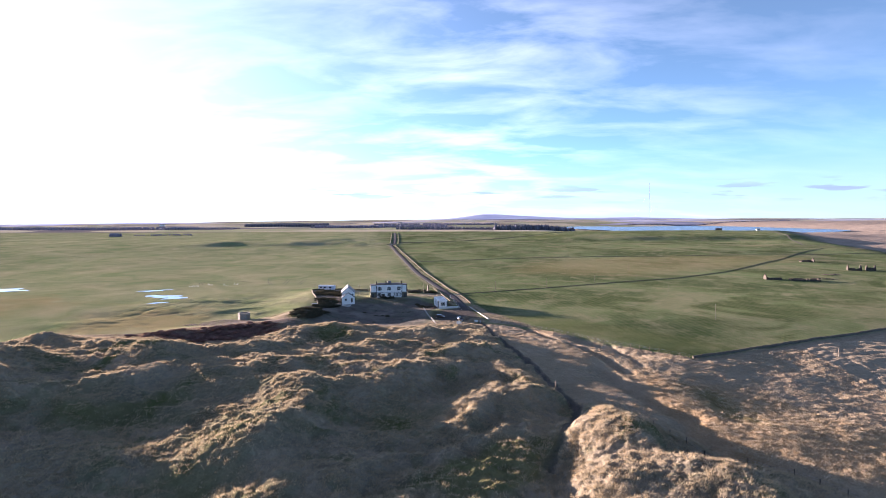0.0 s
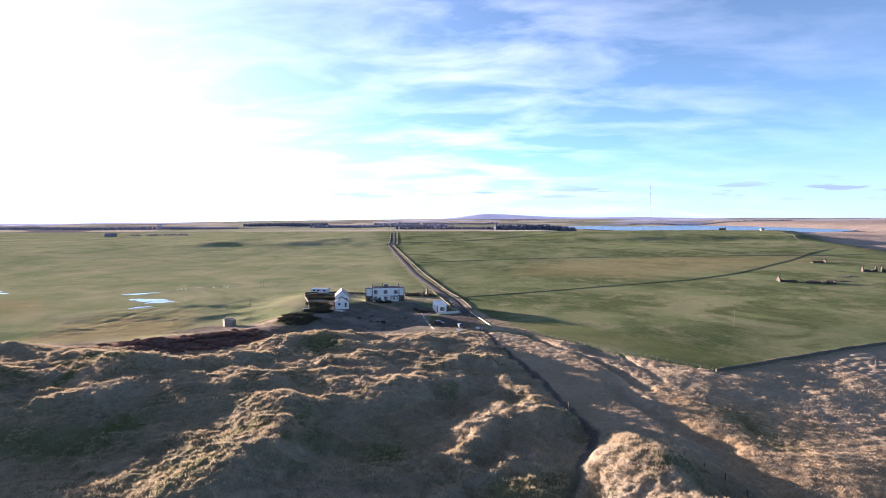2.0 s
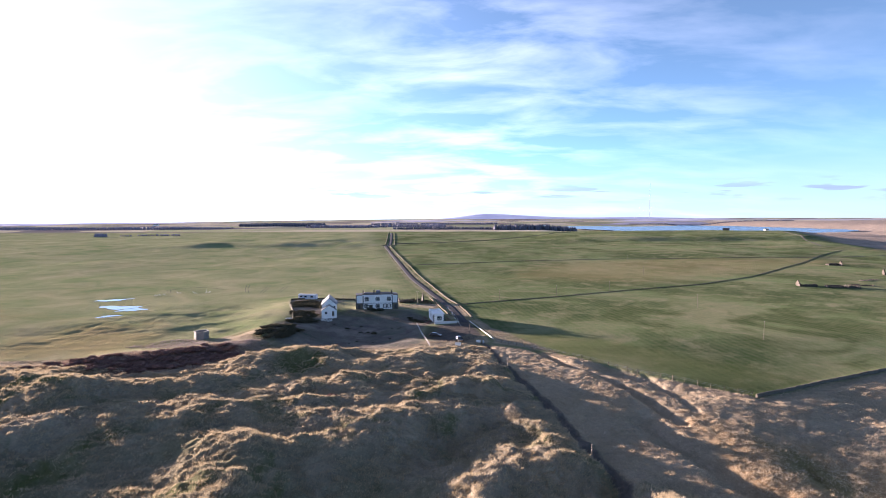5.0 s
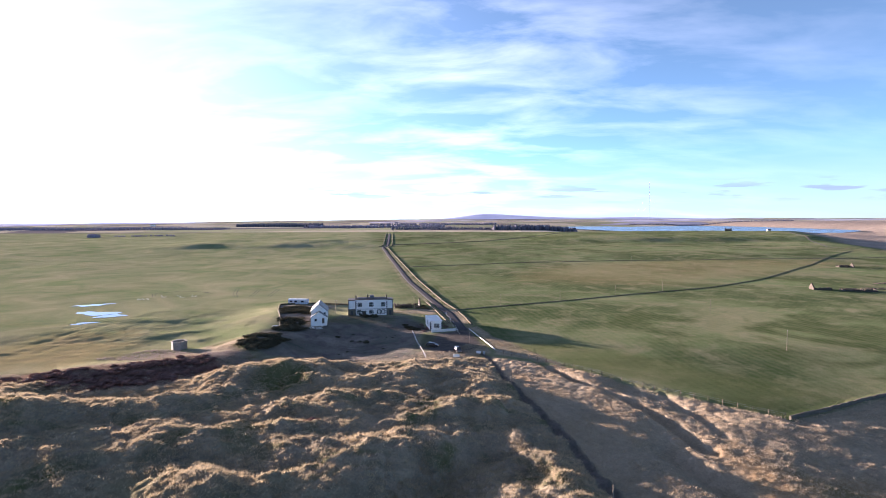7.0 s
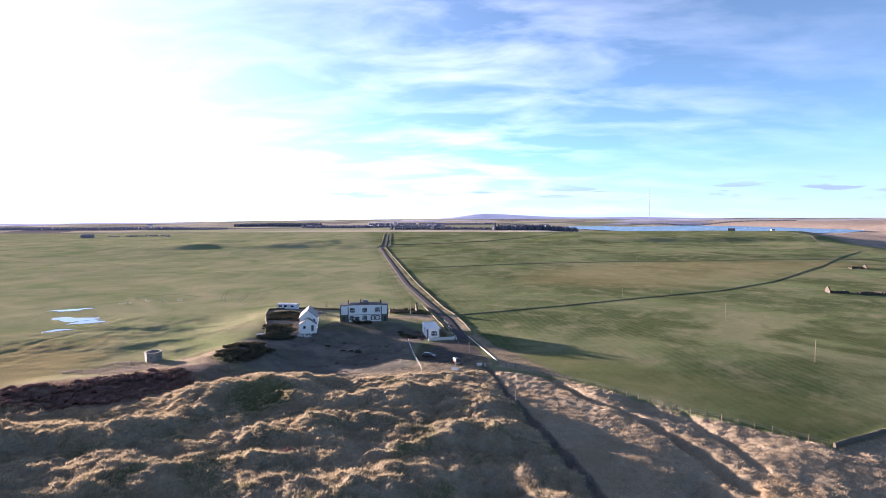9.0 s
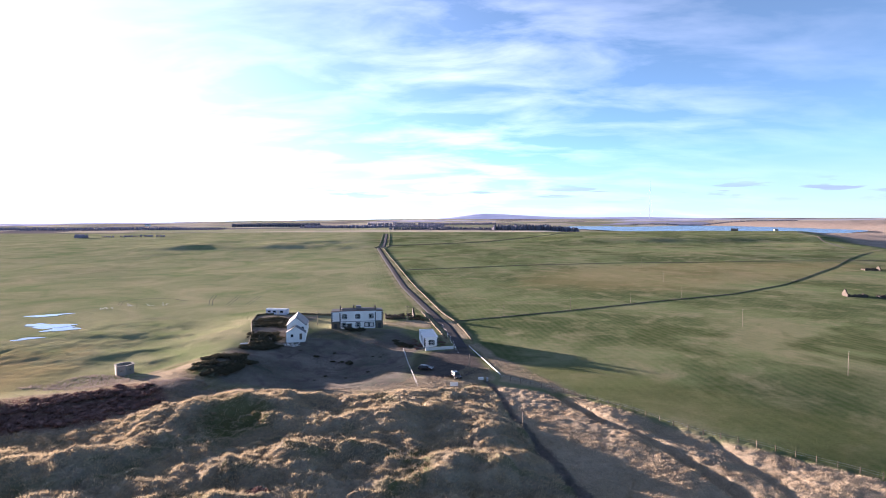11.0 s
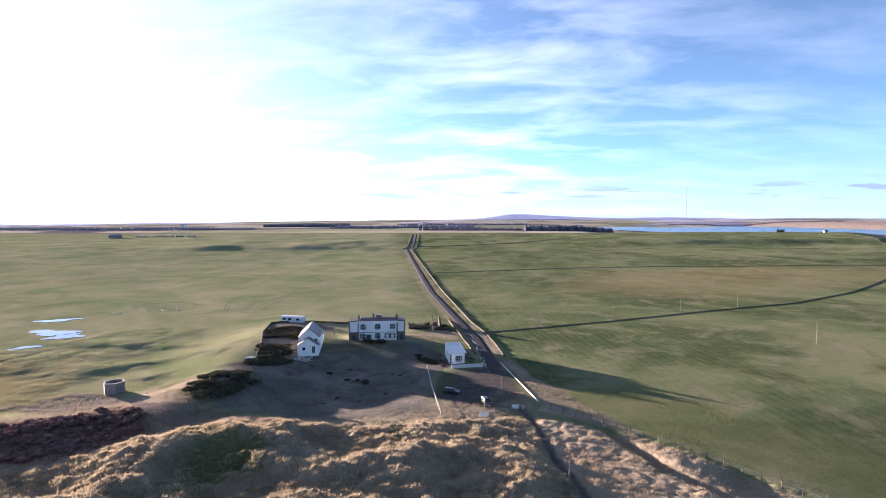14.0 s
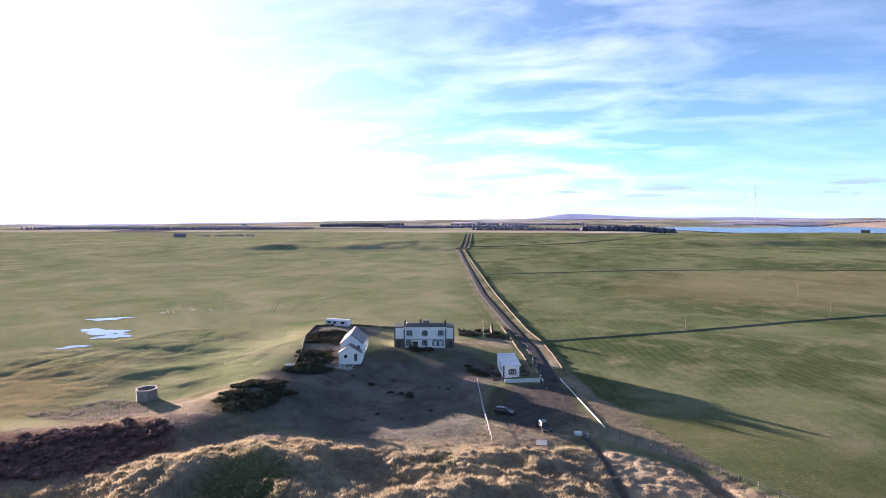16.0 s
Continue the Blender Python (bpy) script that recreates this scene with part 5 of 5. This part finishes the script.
# ---- distance: woods, farms, mast ----
def wood(x, y, lx, ly, h, label, material):
    """A block of trees seen far off: many pointed and rounded crowns packed together."""
    rr = np.random.default_rng(int(abs(x) + abs(y)))
    n = int(min(650, max(60, lx * ly / 60)))
    px, py = x + (rr.random(n) - 0.5) * lx, y + (rr.random(n) - 0.5) * ly
    base = land(px, py)
    hh, r = h * (0.75 + 0.45 * rr.random(n)), (2.5 + 2.5 * rr.random(n)) * h / 11
    a = np.arange(6) / 6 * 2 * np.pi
    rings = []
    for f, w in ((-0.1, 0.75), (0.35, 1.0), (0.75, 0.6)):
        jit = 0.8 + 0.4 * rr.random((n, 6))
        rings.append(np.stack([px[:, None] + r[:, None] * w * jit * np.cos(a), py[:, None] + r[:, None] * w * jit * np.sin(a), np.repeat((base + hh * f)[:, None], 6, 1)], -1))
    top = np.stack([px, py, base + hh], -1)[:, None]
    co = np.concatenate(rings + [top], 1)
    one = []
    for k in range(2):
        for j in range(6):
            i = (j + 1) % 6
            one += [(k * 6 + j, k * 6 + i, k * 6 + 6 + i), (k * 6 + j, k * 6 + 6 + i, k * 6 + 6 + j)]
    one += [(12 + j, 12 + (j + 1) % 6, 18) for j in range(6)]
    tris = (np.array(one)[None] + 19 * np.arange(n)[:, None, None]).reshape(-1, 3)
    ob = new("woodland", fast_mesh("woodland", co.reshape(-1, 3), tris, material, True, 3))
    tagged(ob, label, "trees", kind="stuff")


WOODS = [  # place, size, height, dark conifers?
    (190, 1130, 200, 70, 12, 1), (60, 1160, 260, 40, 5, 1), (-90, 1200, 170, 40, 6, 1), (370, 1090, 40, 30, 6, 1), (-250, 1400, 420, 60, 8, 0),
    (-1150, 1250, 760, 120, 7, 0), (-760, 1280, 200, 100, 5, 0), (-620, 1650, 280, 120, 10, 1), (-640, 700, 16, 12, 6, 0), (-560, 720, 110, 12, 3, 0),
    (1100, 2150, 700, 40, 5, 1), (-100, 1900, 500, 40, 7, 0),
]
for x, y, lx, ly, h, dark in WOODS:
    wood(x, y, lx, ly, h, "dark conifer plantation in the distance, tinted with painted haze" if dark else "bare winter woodland in the distance, tinted with painted haze", M_conifer if dark else M_barewood)
for x, y, L in ((330, 1900, 22), (350, 1910, 14), (-260, 2050, 14), (-720, 1900, 14), (-1250, 1950, 18)):
    far_house(x, y, 0, L, 12, 6, 9, M_white, M_slate, "distant white farm building among dark woods")


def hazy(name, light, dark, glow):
    """Far land: the haze of miles of bright air, put into colour and glow."""
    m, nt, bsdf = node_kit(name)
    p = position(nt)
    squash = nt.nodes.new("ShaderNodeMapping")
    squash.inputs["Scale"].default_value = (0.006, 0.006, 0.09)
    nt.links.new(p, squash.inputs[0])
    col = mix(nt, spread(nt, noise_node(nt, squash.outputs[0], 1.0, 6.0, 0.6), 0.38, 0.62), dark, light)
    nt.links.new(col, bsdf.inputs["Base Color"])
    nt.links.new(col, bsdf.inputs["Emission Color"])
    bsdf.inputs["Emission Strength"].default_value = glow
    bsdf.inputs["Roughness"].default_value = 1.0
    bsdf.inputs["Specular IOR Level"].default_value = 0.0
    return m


def dip(x):
    """The land falls away towards the south-east."""
    return -26 * np.clip((-x - 150) / 4000, 0, 1)


def backdrop(y, x0, x1, base, rise, material, label):
    """A far range of land, rounded, with an uneven crest given by a function of x."""
    xs = np.arange(x0, x1, 22.0)
    top = np.maximum(rise(xs), base + dip(xs) + 0.2)
    base = base + dip(xs)
    rows = [np.stack([xs, np.full_like(xs, y + dy), base + (top - base) * f], -1) for dy, f in ((-160, -0.3), (-110, 0.35), (-50, 0.8), (0, 1.0), (120, -0.3))]
    co = np.concatenate(rows)
    n = len(xs)
    quads = np.concatenate([np.stack([np.arange(n - 1) + k * n, np.arange(1, n) + k * n, np.arange(1, n) + (k + 1) * n, np.arange(n - 1) + (k + 1) * n], -1) for k in range(4)])
    ob = new("backdrop", fast_mesh("backdrop", co, quads, material))
    tagged(ob, label, "distance", kind="structure")


# lilac-blue tones and glow stand in for haze over these ranges
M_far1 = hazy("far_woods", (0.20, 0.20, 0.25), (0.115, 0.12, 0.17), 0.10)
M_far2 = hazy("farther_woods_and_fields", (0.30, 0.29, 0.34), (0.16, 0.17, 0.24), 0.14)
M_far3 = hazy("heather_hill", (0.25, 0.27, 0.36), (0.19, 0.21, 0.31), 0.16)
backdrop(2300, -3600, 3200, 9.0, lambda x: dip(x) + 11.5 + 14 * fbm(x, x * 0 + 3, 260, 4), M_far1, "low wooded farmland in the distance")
backdrop(3000, -4300, 3800, 12.0, lambda x: dip(x) + 17 + 9 * fbm(x, x * 0 + 11, 330, 4), M_far2, "farther woods and pale fields in painted haze")
backdrop(3600, -5000, 4300, 15.0, lambda x: dip(x) + 21.5 + 5 * fbm(x, x * 0 + 23, 420, 4), M_far2, "rolling land on the horizon, paled by painted haze")
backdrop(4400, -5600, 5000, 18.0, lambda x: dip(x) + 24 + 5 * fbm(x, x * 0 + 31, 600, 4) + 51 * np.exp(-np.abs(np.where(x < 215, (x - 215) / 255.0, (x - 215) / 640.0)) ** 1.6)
         + 16 * np.exp(-((x - 1450) / 420.0) ** 2), M_far3, "long hill on the horizon, blue-grey with painted haze")


def mast():
    x, y = 1396, 3770
    z = gz(x, y)
    m = thing("radio_mast", pose(x, y, z), "very tall slim guyed radio mast on the horizon", "mast")
    bm = bmesh.new()
    for k in range(3):
        a = 2 * math.pi * k / 3
        rod(bm, (1.1 * math.cos(a), 1.1 * math.sin(a), -1), (1.1 * math.cos(a), 1.1 * math.sin(a), 290 - z), 0.42, n=4)
    for k in range(0, 280, 8):
        rod(bm, (1.1, 0, k), (-0.55, 0.95, k + 8), 0.2, n=4)
        rod(bm, (-0.55, -0.95, k), (1.1, 0, k + 8), 0.2, n=4)
    part("lattice", bm, M_galv, m)
    bm = bmesh.new()
    for k in range(3):
        a = 2 * math.pi * k / 3 + 0.4
        for hh in (110, 220):
            rod(bm, (0, 0, hh), (120 * math.cos(a), 120 * math.sin(a), -2), 0.08, n=4)
    part("guy_wire", bm, M_galv, m)


mast()


# ---- shrubs ----
def shrub_mesh(name, seed, n, material, flat):
    """A shrub of many small leafy sprays on short branching twigs, open and uneven."""
    rr = np.random.default_rng(seed)
    lumps = 9
    c = np.stack([rr.normal(0, 0.45, lumps), rr.normal(0, 0.45, lumps), 0.25 + 0.5 * rr.random(lumps) * flat], -1)
    size = 0.28 + 0.26 * rr.random(lumps)
    who = rr.integers(0, lumps, n)
    d = rr.normal(size=(n, 3))
    d /= np.linalg.norm(d, axis=1)[:, None]
    d[:, 2] = np.abs(d[:, 2]) * 1.0 - 0.25
    p = c[who] + d * size[who][:, None] * (0.75 + 0.35 * rr.random(n))[:, None]
    p[:, 2] = np.maximum(p[:, 2] * flat, 0.02)
    u = rr.normal(size=(n, 3)) * 0.055
    v = rr.normal(size=(n, 3)) * 0.055
    co = np.stack([p - u, p + v, p + u + d * 0.06, p - v], 1).reshape(-1, 3)
    quads = np.arange(n * 4).reshape(-1, 4)
    me = fast_mesh(name, co, quads, material, False)
    bm = bmesh.new()
    for k in range(lumps):
        rod(bm, (0, 0, -0.15), c[k] * (1, 1, flat), 0.03, 0.012, 5)
    core = bmesh.new()
    for k in range(lumps):
        bmesh.ops.create_icosphere(core, subdivisions=1, radius=float(size[k]) * 0.72, matrix=Matrix.Translation(c[k] * (1, 1, flat)))
    return me, bm, core


def shrub_kind(name, seed, material, flat, label, category, group):
    me, twigs, core = shrub_mesh(name, seed, 1300, material, flat)
    s = thing(name, pose(0, 0, 0), label, category, group)
    ob = new("foliage", me)
    ob.parent = s
    part("inner_foliage", core, material, s)
    part("stem", twigs, M_darkwood, s)
    return s


def scatter(src, spots, size):
    first = True
    for x, y in spots:
        k = rng.uniform(0.7, 1.25) * size
        m = Matrix.Translation((x, y, gz(x, y) - 0.05)) @ Matrix.Rotation(rng.uniform(0, 6.28), 4, "Z")
        ob = src[rng.randrange(len(src))]
        c = copy_thing(ob, m)
        c.scale = (k * rng.uniform(0.9, 1.3), k, k * rng.uniform(0.75, 1.05))
    return


def patch_spots(outline, n, seed):
    rr = np.random.default_rng(seed)
    a = np.array(outline)
    out = []
    while len(out) < n:
        x, y = a.min(0) + rr.random(2) * (a.max(0) - a.min(0))
        if inside(np.array([x]), np.array([y]), outline, 0.01)[0] > 0.5:
            out.append((float(x), float(y)))
    return out


gorse = [shrub_kind("gorse_bush", 11 + k, M_gorse, 0.8, "dense dark green gorse bush on the bank", "shrub", "gorse bushes") for k in range(3)]
heather = [shrub_kind("bramble_bush", 31 + k, M_bramble, 0.6, "low reddish-brown leafless bramble thicket", "shrub", "bramble bushes") for k in range(2)]
scatter(gorse, patch_spots([(-72, -58), (-66, -66), (-58, -60), (-58, -51), (-64, -46), (-70, -50)], 44, 1), 1.35)
scatter(gorse, patch_spots([(-68, -34), (-60, -33), (-59, -28), (-67, -26)], 22, 2), 1.6)
scatter(gorse, patch_spots([(-76, -8), (-62, -4), (-62, 10), (-80, 12)], 46, 3), 1.4)
scatter(gorse, patch_spots([(-68, -26), (-60, -24), (-62, -14), (-72, -16)], 26, 4), 1.3)
scatter(gorse, [(-38.5, -1.6), (-37, -1.4), (-35.8, -1.8), (-40, -2.0), (-14, 22), (-15.5, 24), (-17, 26), (-24, 33), (-21, 36)], 1.3)
scatter(gorse, patch_spots([(-31, 22), (-16, 23), (-13, 30), (-30, 34)], 14, 12), 1.0)
scatter(heather, patch_spots([(-13.6, -24), (-11.4, -24), (-13, -9), (-15.5, -9)], 12, 13), 0.8)
scatter(heather, patch_spots([(-5.6, -21), (-3.9, -20), (-5.8, -10), (-7.4, -10)], 8, 14), 0.6)
scatter(gorse, patch_spots([(-24, -12), (-16, -14), (-14, -20), (-22, -18)], 7, 5), 1.1)
scatter(gorse, patch_spots([(-46, -30), (-30, -32), (-28, -36), (-44, -34)], 5, 6), 0.9)
scatter(heather, patch_spots([(-126, -96), (-118, -86), (-100, -83), (-88, -75), (-79, -70), (-72, -74), (-70, -80), (-76, -89), (-98, -96)], 130, 7), 1.35)
scatter(gorse, patch_spots([(-52, -24), (-18, -28), (-16, -52), (-50, -56)], 9, 15), 0.5)
scatter(heather, [(-29.5, -123), (-30.6, -122.4), (-28.8, -124)], 1.2)
for ob in gorse + heather:
    ob.matrix_world = Matrix.Translation((-64 + 3 * len(ob.name) % 7, -47, gz(-64, -47) - 0.1)) if ob in gorse else Matrix.Translation((-95, -86, gz(-95, -86) - 0.05))
for k, ob in enumerate(gorse):
    ob.location = (-70 + 4 * k, -49, gz(-70 + 4 * k, -49) - 0.05)
    ob.scale = (1.2, 1.2, 1.0)
for k, ob in enumerate(heather):
    ob.location = (-96 + 6 * k, -85, gz(-96 + 6 * k, -85) - 0.05)
    ob.scale = (1.5, 1.5, 1.2)


# ---- grass ----
def tufts(name, n, outline, material, label, tall, wide, seed, keep, blades=6):
    """Wiry grass: many thin bent blades, standing thicker on the tussocks and thinner in mossy places."""
    rr = np.random.default_rng(seed)
    x0, y0, x1, y1 = keep
    px, py = x0 + (x1 - x0) * rr.random(n * 3), y0 + (y1 - y0) * rr.random(n * 3)
    w = inside(px, py, outline, 1.0)
    path, _ = off_line(px, py, PATH_LINE)
    for line, deep, groove in GROOVES:
        path = np.minimum(path, off_line(px, py, line)[0] + (0.6 if groove < 2 else 9))
    clump = fbm(px, py, 6, 2) * 1.2 + 0.45 + 0.5 * tussocks(px, py, 1.5)
    ok = (w > 0.5) & (path > 1.2) & (rr.random(n * 3) < np.clip(clump - 0.8 * mossy(px, py), 0.06, 1))
    px, py = px[ok][:n], py[ok][:n]
    n, B = len(px), blades
    ang, out = rr.random((n, B)) * 2 * np.pi, wide * np.sqrt(rr.random((n, B)))
    bx, by = px[:, None] + np.cos(ang) * out, py[:, None] + np.sin(ang) * out
    bz = np.repeat((land(px, py) - 0.06)[:, None], B, 1)
    hh = tall * (0.6 + 0.5 * rr.random((n, 1))) * (0.6 + 0.6 * rr.random((n, B)))
    half = 0.035 + 0.03 * rr.random((n, B))
    face = rr.random((n, B)) * np.pi
    bend = hh * (0.2 + 0.7 * rr.random((n, B)))
    t0 = np.stack([bx - np.cos(face) * half, by - np.sin(face) * half, bz], -1)
    t1 = np.stack([bx + np.cos(face) * half, by + np.sin(face) * half, bz], -1)
    t2 = np.stack([bx + np.cos(ang) * bend + 0.1, by + np.sin(ang) * bend - 0.04, bz + hh], -1)
    co = np.stack([t0, t1, t2], 2).reshape(-1, 3)
    ob = new(name, fast_mesh(name, co, np.arange(len(co)).reshape(-1, 3), material, False, 3))
    tagged(ob, label, "grass", kind="stuff")


M_stalk = plant("bleached_stalks", (0.42, 0.36, 0.32), (0.22, 0.18, 0.165), 0.1, through_light=0.2)
tufts("dead_stalks", 1100, [(-114, -68), (-98, -73), (-82, -67), (-78, -60), (-90, -58), (-102, -56)], M_stalk, "bleached dead stalks round the pillbox", 0.5, 0.5, 27, (-115, -74, -77, -55))
tufts("dead_stalks", 1900, [(-80, -66), (-64, -68), (-50, -73), (-48, -78), (-62, -77), (-74, -73)], M_stalk, "bleached dead stalks on the bank below the lawn", 0.5, 0.5, 28, (-81, -79, -47, -65))
tufts("marram_grass", 95000, DUNES, M_marram, "dry straw-coloured marram tussocks covering the dunes", 0.48, 0.4, 3, (-150, -212, 30, -66))
# lawn's dead grass, with blue added to the brown for the lilac shade
M_bracken = plant("dead_bracken", (0.26, 0.225, 0.195), (0.14, 0.125, 0.11), 0.08, through_light=0.15)
tufts("dead_grass", 14000, LAWN, M_bracken, "dull brown dead grass over the unkempt lawn", 0.18, 0.4, 9, (-75, -70, -8, 4))
for outline, n in ((DRY_EXTRA[0], 12000), (DRY_EXTRA[2], 1800), (DRY_EXTRA[4], 1000)):
    tufts("verge_grass", n, outline, M_verge, "coarse straw grass along the bank", 0.36, 0.4, n, (min(p[0] for p in outline), min(p[1] for p in outline), max(p[0] for p in outline), max(p[1] for p in outline)))
tufts("marram_grass", 9500, DRY_EXTRA[5], M_marram, "golden marram tussocks on the mound beside the path", 0.52, 0.4, 21, (10, -212, 80, -158))
tufts("rough_grass", 40000, ROUGH, M_reed, "coarse brown grass tussocks beside the path", 0.34, 0.4, 4, (8, -200, 115, -60))
